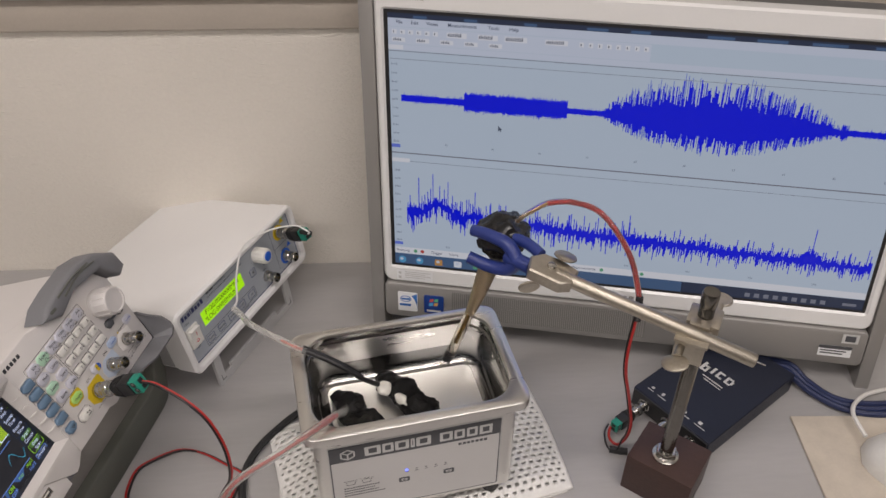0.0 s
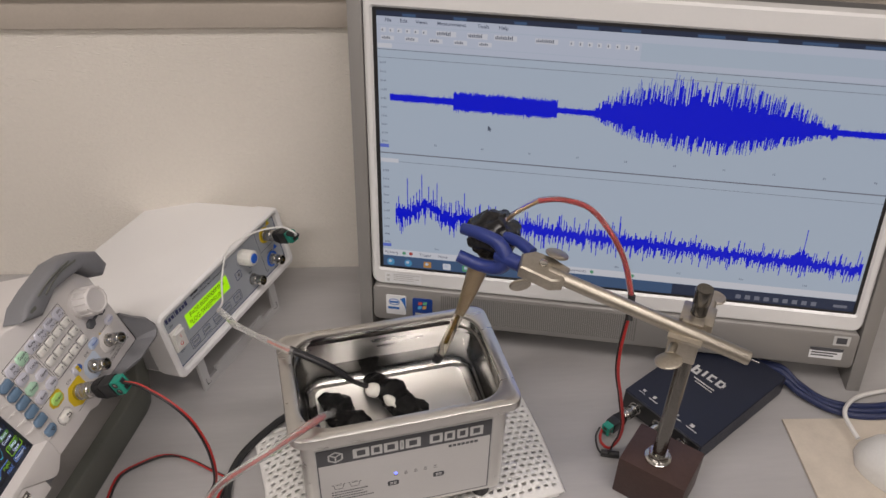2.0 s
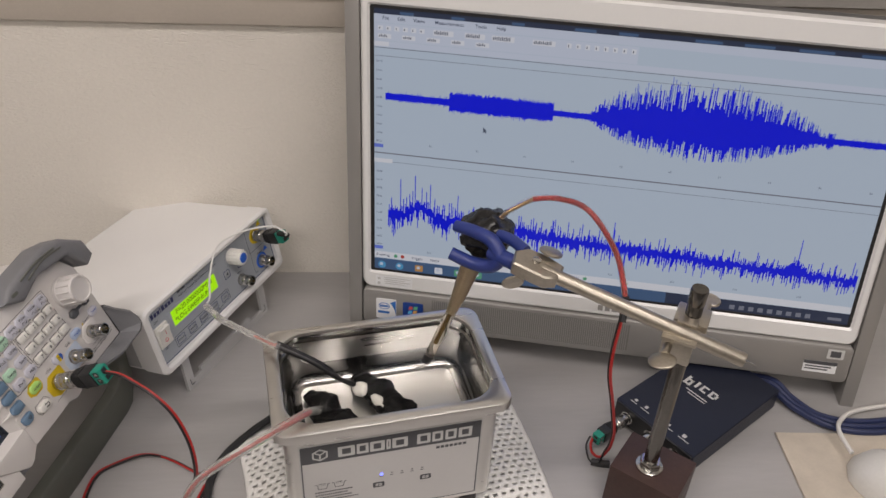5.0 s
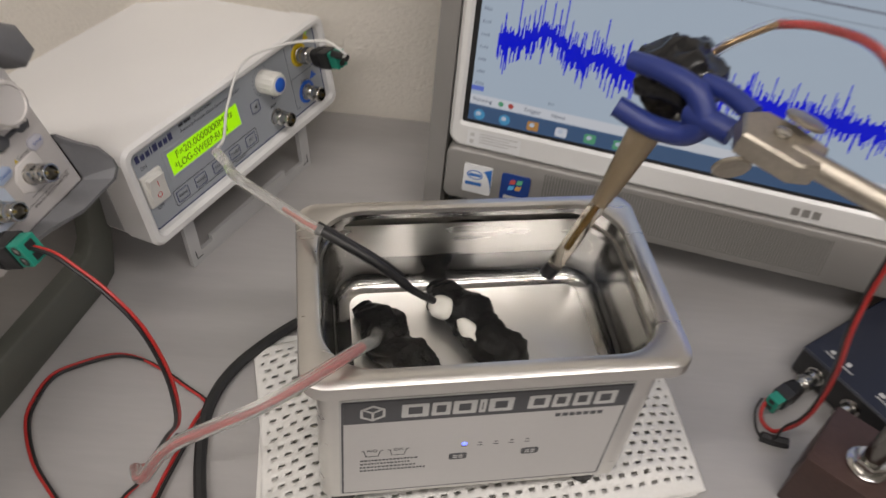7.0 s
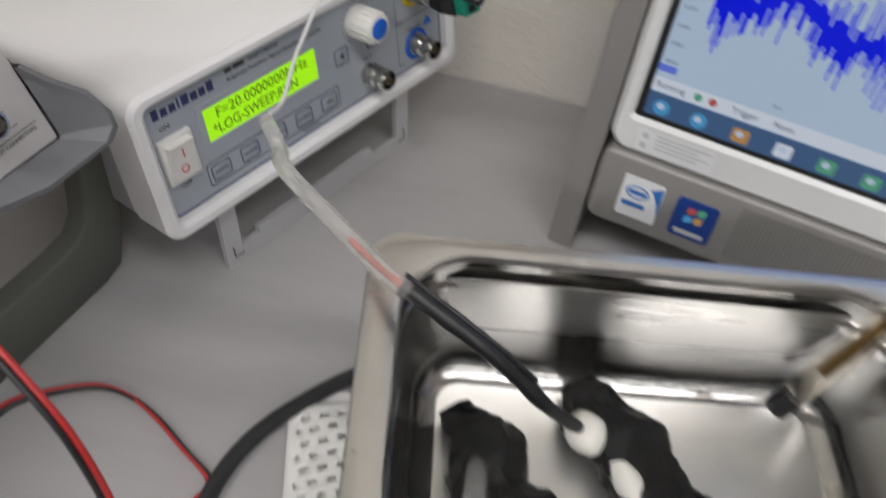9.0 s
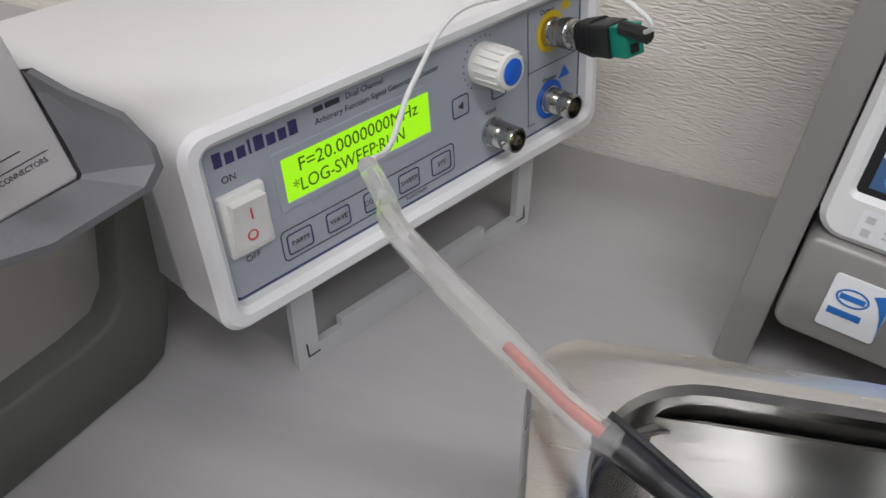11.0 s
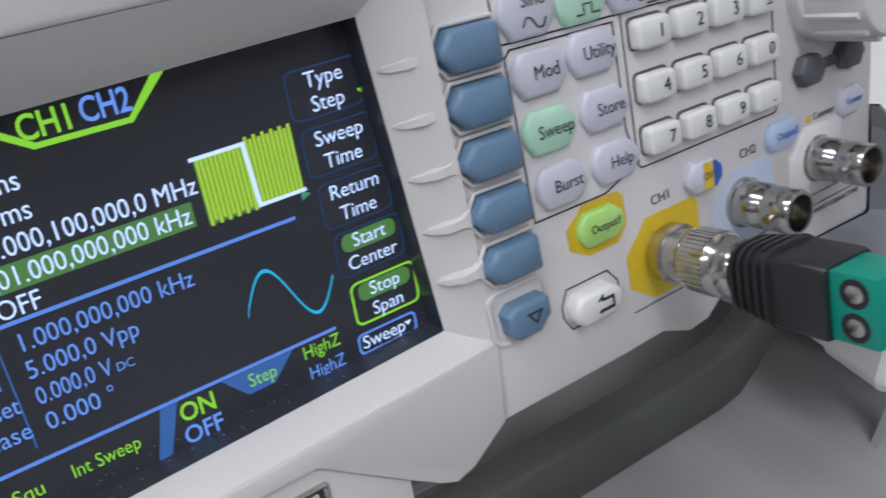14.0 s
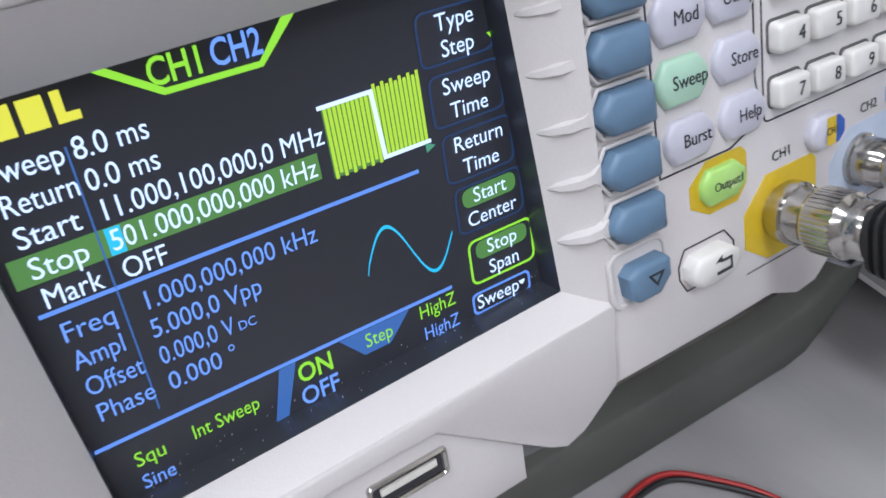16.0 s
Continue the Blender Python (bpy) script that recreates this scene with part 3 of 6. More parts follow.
def cleaner():
    c = thing("ultrasonic_cleaner", Matrix.Translation((0, 0, 0)), "stainless steel ultrasonic cleaner tank standing on white wipes", "ultrasonic cleaner")
    x0, x1, y0, y1, z = -0.0196, 0.1628, -0.0088, 0.1092, CLEAN_Z
    ix0, ix1, iy0, iy1 = x0 + 0.0112, x1 - 0.0112, y0 + 0.0105, y1 - 0.0085

    def lp(a, b, cc, d, r, zz):
        return [(x, y, zz) for x, y in rrect(a, b, cc, d, r, 8)]

    flange = [lp(x0 + 0.003, y0 + 0.003, x1 - 0.003, y1 - 0.003, 0.009, z - 0.0085), lp(x0, y0, x1, y1, 0.012, z - 0.0085), lp(x0, y0, x1, y1, 0.012, z - 0.0035),
              lp(x0 + 0.0006, y0 + 0.0006, x1 - 0.0006, y1 - 0.0006, 0.0115, z - 0.0014), lp(x0 + 0.0028, y0 + 0.0028, x1 - 0.0028, y1 - 0.0028, 0.0095, z - 0.0004),
              lp(x0 + 0.005, y0 + 0.005, x1 - 0.005, y1 - 0.005, 0.0085, z), lp(ix0 - 0.0028, iy0 - 0.0028, ix1 + 0.0028, iy1 + 0.0028, 0.026, z),
              lp(ix0 - 0.0008, iy0 - 0.0008, ix1 + 0.0008, iy1 + 0.0008, 0.0245, z - 0.0008), lp(ix0, iy0, ix1, iy1, 0.024, z - 0.003)]
    part("rim", loft(flange, False, False), STEEL, c, "bright folded steel rim")
    walls = []
    for d, zz in ((0, 0.003), (0.0003, 0.0105), (0.0016, 0.0118), (0.0017, 0.0128), (0.0006, 0.0142), (0.0012, 0.025), (0.003, 0.045), (0.0045, 0.0555), (0.0065, 0.0605), (0.0105, 0.0635), (0.0155, 0.0645)):
        walls.append(lp(ix0 + d, iy0 + d, ix1 - d, iy1 - d, max(0.024 - d, 0.006), z - zz))
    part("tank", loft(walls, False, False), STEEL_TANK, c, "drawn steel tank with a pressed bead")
    part("tank_floor", loft([lp(ix0 + 0.0155, iy0 + 0.0155, ix1 - 0.0155, iy1 - 0.0155, 0.0085, z - 0.0645), lp(ix0 + 0.03, iy0 + 0.03, ix1 - 0.03, iy1 - 0.03, 0.005, z - 0.0647)], False), STEEL_FLOOR, c)
    body = [lp(-0.0118, 0.0005, 0.1533, 0.0975, 0.007, 0.0245), lp(-0.0123, 0.0, 0.1538, 0.098, 0.0075, 0.0265), lp(-0.0123, 0.0, 0.1538, 0.098, 0.0075, z - 0.0083)]
    part("body", loft(body, True, False), STEEL, c)
    for fx in (0.0, 0.138):
        for fy in (0.012, 0.08):
            part("foot", lathe([(0.007, 0.008), (0.008, 0.010), (0.008, 0.0248)], Matrix.Translation((fx, fy, 0))), RUBBER, c)
    k = dict(parent=c, scale=MM)
    # Front plate, in millimetres from the body's lower left.
    lb = part("front_label", front(rrect(-2.2, 28.5, 140.8, 117.0, 1.5), -0.5, 0.2), LABEL_SILVER, label="grey front plate with dark heading and touch keys", **k)
    s = dict(parent=lb, scale=MM, smooth=False)
    part("plate", front(rrect(-1.2, 29.5, 139.8, 116, 1.2), -0.65, -0.4), LABEL_DARK, **s)
    part("plate_face", front(rrect(-0.2, 30.5, 138.8, 115, 0.8), -0.75, -0.5), LABEL_WHITE, **s)
    part("heading", front(rrect(-0.2, 97.5, 138.8, 115.3, 0.8), -0.9, -0.6), LABEL_DARK, **s)
    hexa = [(13.5 + 6.8 * math.sin(i * math.pi / 3), 106 + 6.6 * math.cos(i * math.pi / 3)) for i in range(6)][::-1]
    part("emblem", ring(hexa, inset(hexa, 1.3), -1.0, -0.85), LABEL_SILVER, **s)
    part("emblem", bars([(12.9, 100, 14.1, 106)], -1.0), LABEL_SILVER, **s)
    part("emblem", flat([(8.2, 109), (13.5, 105.5), (13.5, 107), (9.4, 109.8)], -1.0), LABEL_SILVER, **s)
    part("emblem", flat([(18.8, 109), (13.5, 105.5), (13.5, 107), (17.6, 109.8)], -1.0), LABEL_SILVER, **s)
    # The maker's lettering becomes plain blocks.
    for xa, xb in ((27.1, 40.0), (41.4, 50.4), (51.6, 63.0), (64.3, 67.6), (68.9, 81.0), (88.3, 98.9), (100.4, 109.0), (110.9, 119.8), (121.6, 132.4)):
        wd = xb - xa
        st_ = 0.24 if wd > 5 else 0.4
        part("heading_block", ring(rrect(xa, 100.6, xb, 111.6, 0.6, 2), rrect(xa + wd * st_, 103.0, xb - wd * st_, 109.2, 0.3, 2), -1.02, -0.85), LABEL_SILVER, **s)
    rnd = random.Random(2)
    part("subtitle", bars([(104 + i * 3.6, 91.5, 106.8 + i * 3.6, 94.5) for i in range(7)], -0.85), LABEL_DARK, **s)
    for bx in (14, 27):
        part("tray_symbol", bars([(bx - 3.4, 66, bx + 3.4, 66.6)], -0.85), LABEL_DARK, **s)
        for sg in (-1, 1):
            part("tray_symbol", flat([(bx + sg * 3.2, 66), (bx + sg * 4.4, 71.5), (bx + sg * 5.6, 71.5), (bx + sg * 5.6, 72.1), (bx + sg * 4.0, 72.1), (bx + sg * 2.7, 66)], -0.85), LABEL_DARK, **s)
    text("tray_word", "NO", 3.4, LABEL_DARK, lb, 14, 71.6, -0.9)
    text("tray_word", "OK", 3.4, LABEL_DARK, lb, 27, 71.6, -0.9)
    fine = []
    for r in range(4):
        x = 8.0
        while x < 36 + (r == 3) * 6 - (r == 1) * 3:
            w = rnd.uniform(0.9, 1.7)
            fine.append((x, 61.5 - r * 3.3, x + w, 63.0 - r * 3.3))
            x += w + 0.5
    part("small_print", bars(fine, -0.85), LABEL_DARK, **s)
    for i in range(5):
        x = 60.5 + i * 8.2
        part("indicator_mark", bars([(x - 1.4, 69.2, x + 1.4, 70.0), (x - 0.9, 71.6, x + 0.9, 72.6)], -0.85), LABEL_DARK, **s)
    part("indicator_light", lathe([(1.3, 0), (1.2, 0.3)], off(60.5, 72.0, -0.75), 12), LED_BLUE, lb, "lit blue indicator", scale=MM)
    for x in (58.2, 96.3):
        b = part("touch_key", front(rrect(x - 4.6, 57.2, x + 4.6, 63.0, 1.2), -0.95, -0.7), LABEL_DARK, **s)
        part("key_print", bars([(x - 2.6, 60.3, x - 0.3, 61.6), (x + 0.3, 60.3, x + 2.6, 61.6), (x - 2.6, 58.6, x - 0.3, 59.7), (x + 0.3, 58.6, x + 2.6, 59.7)], -1.02), LABEL_SILVER, b, scale=MM, smooth=False)


cleaner()


def wipes():
    """A folded perforated wipe under the cleaner, one sheet with rows of slots."""
    bm = bmesh.new()
    nx, ny = 132, 74
    x0, x1, y0, y1 = -0.047, 0.2125, -0.036, 0.118
    grid = []
    for j in range(ny + 1):
        row = []
        for i in range(nx + 1):
            fx, fy = i / nx, j / ny
            x = x0 + (x1 - x0) * fx + 0.004 * math.sin(fy * 3) - 0.006 * fy
            y = y0 + (y1 - y0) * fy + 0.004 * math.sin(fx * 4) + 0.034 * fx
            edge = min(fx, 1 - fx, fy, 1 - fy)
            z = 0.0015 + 0.0065 * min(1, edge * 9) + 0.0016 * (noise.noise(Vector((fx * 14, fy * 10, 1))) + 0.5)
            row.append(bm.verts.new((x, y, z)))
        grid.append(row)
    for j in range(ny):
        for i in range(nx):
            hole = (i % 4 in (1, 2)) and (j % 3 == 1) if (j // 3) % 2 == 0 else ((i + 2) % 4 in (1, 2)) and (j % 3 == 1)
            if hole and 1 < i < nx - 2 and 1 < j < ny - 2:
                continue
            bm.faces.new((grid[j][i], grid[j][i + 1], grid[j + 1][i + 1], grid[j + 1][i]))
    bm.verts.ensure_lookup_table()
    for v in [v for v in bm.verts if not v.link_faces]:
        bm.verts.remove(v)
    ob = part("paper_wipe", bm, TOWEL)
    sol = ob.modifiers.new("thick", "SOLIDIFY")
    sol.thickness, sol.offset = 0.0009, 1
    tagged(ob, "white perforated nonwoven wipe spread under the cleaner", "wipe")
    under = part("paper_wipe", up([(-0.05, -0.034), (0.207, -0.006), (0.204, 0.135), (-0.045, 0.128)], 0.0002, 0.0014), TOWEL)
    tagged(under, "white lower layer of the folded wipe on the desk", "wipe")


wipes()


# ---- pulse source units ----
def frame_matrix(origin, yaw, tilt):
    return Matrix.Translation(origin) @ Matrix.Rotation(radians(yaw), 4, "Z") @ Matrix.Rotation(radians(-tilt), 4, "X")


FEEL = frame_matrix((-0.1296, 0.1759, 0.1273), 52.8, 11.5)
RIG = frame_matrix((-0.1981, 0.0338, 0.1402), 65.3, 21.0)


def bnc_socket(parent, x, z, y=0.0, collar=None):
    """A bayonet socket standing out of a panel."""
    b = part("bnc_socket", lathe([(6.2, 0), (6.2, 1.0), (5.6, 1.4), (5.5, 6.4), (5.0, 7.0), (5.0, 8.2), (5.4, 8.9), (5.4, 13.4), (5.1, 14.0), (4.4, 14.0), (4.2, 12.5), (4.2, 4.0)], off(x, z, y), 24, cap=False), CHROME, parent, scale=MM)
    part("insulator", lathe([(4.1, 4.2), (4.1, 5.2), (2.0, 5.4), (2.0, 9.0), (1.2, 9.0), (1.1, 8.0)], off(x, z, y), 16), FOAM, b, scale=MM)
    part("pin", lathe([(0.9, 8.0), (0.9, 11.0)], off(x, z, y), 10), BRASS, b, scale=MM)
    lug = bmesh.new()
    for sx in (-1, 1):
        lathe([(1.0, 5.2), (1.0, 6.9)], off(x, z, y) @ Matrix.Translation((0, 0, 10.5)) @ Matrix.Rotation(radians(90 * sx), 4, "Y"), 10, bm=lug)
    part("lug", lug, CHROME, b, scale=MM)
    return b


def adapter(name_m, label, wires=True):
    """A bayonet plug with a black body and a green two-way screw block; z runs out of the socket."""
    a = thing("terminal_adapter", name_m, label, "connector", group="screw terminal adapters")
    prof = [(5.6, 1.5), (7.2, 2.2), (7.2, 5.2), (6.4, 5.6), (6.0, 9.5), (6.8, 10.0), (7.2, 11), (7.2, 18), (6.6, 18.6), (6.2, 20.5)]
    part("plug", lathe(prof, n=28, cap=False), CHROME, a, "nickel plug with a knurled ring", scale=MM)
    kn = bmesh.new()
    for i in range(40):
        an = 2 * math.pi * i / 40
        lathe([(0.28, 11.2), (0.28, 17.8)], Matrix.Translation((7.2 * math.cos(an), 7.2 * math.sin(an), 0)), 4, bm=kn)
    tagged(part("knurl", kn, CHROME, a, scale=MM), kind="stuff")
    part("neck", lathe([(5.4, 20), (6.4, 20.6), (6.4, 23), (5.8, 24)], n=24), CHROME, a, scale=MM)
    loops = []
    for zz, h, r in ((22, 5.2, 5.0), (22.6, 5.9, 5.2), (25, 6.1, 5.0), (30, 7.0, 3.2), (34, 7.6, 1.6), (47.5, 7.6, 1.4), (48, 7.3, 1.4)):
        loops.append([(x, y, zz) for x, y in rrect(-h * 0.92, -h, h * 0.92, h, r, 4)])
    body = part("body", loft(loops), BLACK_PLASTIC, a, scale=MM)
    ribs = bmesh.new()
    for i in range(5):
        zz = 25.5 + i * 2.3
        h = 7.3 + i * 0.3
        loft([[(x, y, zz + dz) for x, y in rrect(-h * 0.94 + q, -h - 0.1 + q, h * 0.94 - q, h + 0.1 - q, 4.2, 4)] for dz, q in ((0, 0.9), (0.3, 0), (1.1, 0), (1.4, 0.9))], bm=ribs)
    part("rib", ribs, BLACK_PLASTIC, body, scale=MM)
    block = part("terminal_block", box(-5.2, -6.9, 48, 5.6, 6.9, 57.5, 0.5), GREEN_TERM, a, "green screw terminal", scale=MM)
    for yy in (-3.3, 3.3):
        part("screw_hole", lathe([(2.9, 5.4), (2.9, 5.68), (2.7, 5.7)], Matrix.Translation((0, yy, 53)) @ Matrix.Rotation(radians(90), 4, "Y"), 16), BLACK_PLASTIC, block, scale=MM)
        part("screw", lathe([(1.8, 5.4), (1.8, 5.75), (1.6, 5.82)], Matrix.Translation((0, yy, 53)) @ Matrix.Rotation(radians(90), 4, "Y"), 14), CHROME, block, scale=MM)
        part("wire_hole", box(-2.5, yy - 2.1, 57.3, 2.5, yy + 2.1, 57.75), BLACK_PLASTIC, block, scale=MM)
    return a


def small_generator():
    g = thing("signal_generator", FEEL, "light grey bench signal generator with a glowing green display", "signal generator")
    k = dict(parent=g, scale=MM)
    L, R, T, B = 5, 206, -10, -83.5
    outer = rrect(L, B, R, T, 9, 6)
    part("front_frame", ring(outer, rrect(12.5, -75.5, 199, -17, 4, 6), -6, 18, 2.2), CASE_GREY, label="rounded light grey front frame", **k)
    part("case", loft([[(x, y, z) for x, z in inset(outer, d)] for y, d in ((17, 1.2), (154, 1.2), (157, 2.5))]), CASE_GREY, **k)
    part("side_plate", box(L + 0.6, 22, B + 8, L + 1.15, 140, T - 10), SIDE_AND_SHADE, **k)
    part("panel", front(rrect(12, -76, 199.5, -16.5, 3), 0, 3), PANEL_BLUE, label="blue-grey membrane front panel", **k)
    part("panel_edge", ring(rrect(12.8, -75, 198.5, -17.5, 3), rrect(13.6, -74.2, 197.7, -18.3, 3), -0.12, 0.2), PRINT_NAVY, **k)
    # Maker's mark as blocks of its letters' size.
    part("maker_mark", bars([(17.5, -26.3, 20.6, -21.3), (21.7, -26.3, 24.9, -22.4), (26, -26.3, 29.2, -22.4), (30.2, -26.3, 31.2, -21.3), (32.4, -26.3, 36, -21.3), (37, -26.3, 40.4, -22.4), (41.4, -26.3, 44.6, -22.4), (45.6, -26.3, 49, -21.3)], -0.15), PRINT_NAVY, smooth=False, **k)
    part("model_mark", bars([(56, -22.4, 60, -20.4), (60.8, -22.4, 67, -20.4)], -0.15), PRINT_BLACK, smooth=False, **k)
    text("panel_text", "Dual Channel", 3.1, PRINT_BLACK, g, 69.5, -21.4, align="LEFT")
    text("panel_text", "Arbitrary Function Signal Generator/Counter", 3.1, PRINT_BLACK, g, 56, -25.6, align="LEFT")
    text("panel_text", "ON", 3.4, PRINT_BLACK, g, 21.5, -31)
    text("panel_text", "OFF", 3.4, PRINT_BLACK, g, 23.5, -61.5)
    w = part("display_window", ring(rrect(37, -51.7, 110.0, -29.7, 1.2), rrect(40.3, -49.0, 106.7, -33.0, 0.5), -0.4, 0.4, 0.25), PANEL_BLUE, **k)
    lcd = part("display", flat([(40, -49.2), (107, -49.2), (107, -32.7), (40, -32.7)], -0.12), LCD_GREEN, w, "glowing yellow-green character display", scale=MM, smooth=False)
    text("display_text", "F=20.0000000MHz", 7.0, LCD_DARK, lcd, 46.5, -37.5, -0.2, align="LEFT", width=54)
    text("display_text", "*LOG-SWEEP:RUN", 7.0, LCD_DARK, lcd, 43.5, -44.8, -0.2, align="LEFT", width=50)
    sw = part("power_switch", front(rrect(15.2, -58.2, 32.0, -35.4, 1.0), -2.2, 0.5, 0.6), ROCKER, label="white rocker power switch", **k)
    rk = part("rocker", loft([[(x, y, z) for x, y in ((17.4, a), (29.8, a), (29.8, 1), (17.4, 1))] for z, a in ((-56, -2.6), (-47, -3.6), (-37.8, -6.2))]), ROCKER, sw, scale=MM)
    part("off_ring", ring([(23.6 + 2 * math.cos(i * 0.524), -51.5 + 2 * math.sin(i * 0.524)) for i in range(12)], [(23.6 + 1.5 * math.cos(i * 0.524), -51.5 + 1.5 * math.sin(i * 0.524)) for i in range(12)], -3.35, -3.0), PRINT_RED, rk, scale=MM)
    part("on_line", bars([(23.3, -44.5, 23.9, -40.5)], -5.5), PRINT_RED, rk, scale=MM)
    for word, x in (("PARM", 42), ("WAVE", 59), ("COUNT", 76.3), ("SWEEP", 93.5), ("SYS", 110.8)):
        key = part("membrane_key", front(rrect(x - 5.4, -68.6, x + 5.4, -60.4, 1.3), -0.3, 0.2, 0.25), PANEL_BLUE, **k)
        part("key_edge", ring(rrect(x - 5.4, -68.6, x + 5.4, -60.4, 1.3), rrect(x - 4.9, -68.1, x + 4.9, -60.9, 1), -0.42, -0.2), PRINT_NAVY, key, scale=MM)
        text("key_word", word, 2.9, PRINT_BLACK, key, x, -64.5, -0.45)
    part("key_band", ring(rrect(34.6, -70.5, 118.4, -58.4, 2), rrect(35, -70.1, 118, -58.8, 1.8), -0.12, 0.1), PRINT_BLACK, **k)
    text("panel_text", "FUNCTION", 2.2, PRINT_BLACK, g, 97, -72)
    key = part("membrane_key", front(rrect(118.6, -49.4, 127.8, -40.6, 1.3), -0.3, 0.2, 0.25), PANEL_BLUE, **k)
    part("key_edge", ring(rrect(118.6, -49.4, 127.8, -40.6, 1.3), rrect(119.1, -48.9, 127.3, -41.1, 1), -0.42, -0.2), PRINT_NAVY, key, scale=MM)
    part("arrow", flat([(121.6, -45), (124.6, -43.2), (124.6, -46.8)], -0.45), PRINT_BLACK, key, scale=MM)
    key = part("membrane_key", front(rrect(141, -49.4, 149.6, -40.6, 1.3), -0.3, 0.2, 0.25), PANEL_BLUE, **k)
    part("key_edge", ring(rrect(141, -49.4, 149.6, -40.6, 1.3), rrect(141.5, -48.9, 149.1, -41.1, 1), -0.42, -0.2), PRINT_NAVY, key, scale=MM)
    kb = part("knob", lathe([(8.4, 0.2), (8.4, 2.5), (8.1, 3.2), (7.4, 14), (6.9, 15.2), (5.6, 15.6)], off(136.5, -31.7), 32), ROCKER, label="white tuning knob with a blue cap", **k)
    fl = bmesh.new()
    for i in range(16):
        an = 2 * math.pi * i / 16
        lathe([(0.5, 2.6), (0.42, 14)], off(136.5, -31.7) @ Matrix.Translation((7.95 * math.cos(an), 7.95 * math.sin(an), 0)), 6, bm=fl)
    part("knob_rib", fl, ROCKER, kb, scale=MM)
    part("knob_cap", lathe([(5.2, 15.4), (5.2, 15.9), (4.8, 16.1)], off(136.5, -31.7), 24), KNOB_BLUE, kb, scale=MM)
    part("dial_dots", bars([(136.5 + 10.6 * math.cos(a) - 0.35, -31.7 + 10.6 * math.sin(a) - 0.35, 136.5 + 10.6 * math.cos(a) + 0.35, -31.7 + 10.6 * math.sin(a) + 0.35) for a in [math.pi * (0.35 + 0.085 * i) for i in range(12)]]), PRINT_BLACK, smooth=False, **k)
    text("panel_text", "Input", 3.0, PRINT_BLACK, g, 140.5, -53.5)
    text("panel_text", "Output", 3.0, PRINT_BLACK, g, 176, -22.6)
    text("panel_text", "Output", 3.0, PRINT_BLACK, g, 178, -52.6)
    for z, mt in ((-31.8, YELLOW), (-62.2, KNOB_BLUE)):
        part("socket_print", lathe([(8.8, 0.05), (8.8, 0.2)], off(178, z), 28), mt, **k)
    part("socket_print", flat([(184, -55), (192, -55), (188, -49.5)], -0.15), KNOB_BLUE, **k)
    part("socket_print", flat([(184, -25), (192, -25), (188, -19.5)], -0.15), YELLOW, **k)
    part("group_line", bars([(163.6, -70, 164, -20), (163.6, -70.2, 168, -69.8), (163.6, -46.2, 196, -45.8)]), PRINT_BLACK, smooth=False, **k)
    part("lamp_window", lathe([(1.1, 0), (1.0, 0.5)], off(190, -19.5), 12), DISP_GREEN, **k)
    bnc_socket(g, 140.8, -62.8)
    bnc_socket(g, 178, -31.8)
    bnc_socket(g, 178, -62.2)
    # Tilting foot under the front, and rear feet.
    plate = bmesh.new()
    for x0, z0, x1, z1 in ((36, -128, 46, -84), (46, -128, 58, -119), (58, -128, 142, -114.5), (142, -128, 164, -120.5), (164, -128, 174, -84), (46, -90, 164, -84)):
        box(x0, 9, z0, x1, 12.5, z1, bm=plate)
    bmesh.ops.remove_doubles(plate, verts=plate.verts, dist=0.01)
    for v in plate.verts:
        v.co.y -= (v.co.z + 128) * 0.1
    ft = part("tilt_foot", plate, FOOT_GREY, label="folding grey foot plate with two slots", smooth=False, **k)
    part("foot_mark", bars([(40, -123, 40.8, -116), (40, -123, 46, -122.2), (164, -123, 170, -122.2), (169.2, -123, 170, -116)], 7.7), PRINT_BLACK, ft, scale=MM, smooth=False)
    # Thin darker slab that stands in for the shade beneath the case.
    part("under_shade", box(30, 8, -84.5, 196, 130, -83.6), SIDE_AND_SHADE, **k)
    for x in (20, 190):
        part("rear_foot", lathe([(7, 0), (7, 9), (6, 10)], Matrix.Translation((x, 142, -83)) @ Matrix.Rotation(radians(180), 4, "X"), 16), RUBBER, **k)


small_generator()


def key_shape(x, z, w, h):
    """The keys' long hexagon, with a pointed left side."""
    return [(x - w / 2 + 2.6, z - h / 2), (x + w / 2 - 0.6, z - h / 2), (x + w / 2, z - h / 2 + 0.6), (x + w / 2, z + h / 2 - 0.6), (x + w / 2 - 0.6, z + h / 2), (x - w / 2 + 2.6, z + h / 2), (x - w / 2, z + 0.9), (x - w / 2, z - 0.9)]


def lens_key(x, z, w, h):
    return [(x - w / 2 + 1.8, z - h / 2), (x + w / 2 - 2.6, z - h / 2), (x + w / 2, z - 1.4), (x + w / 2, z + 1.4), (x + w / 2 - 2.6, z + h / 2), (x - w / 2 + 1.8, z + h / 2), (x - w / 2, z + 1.4), (x - w / 2, z - 1.4)]


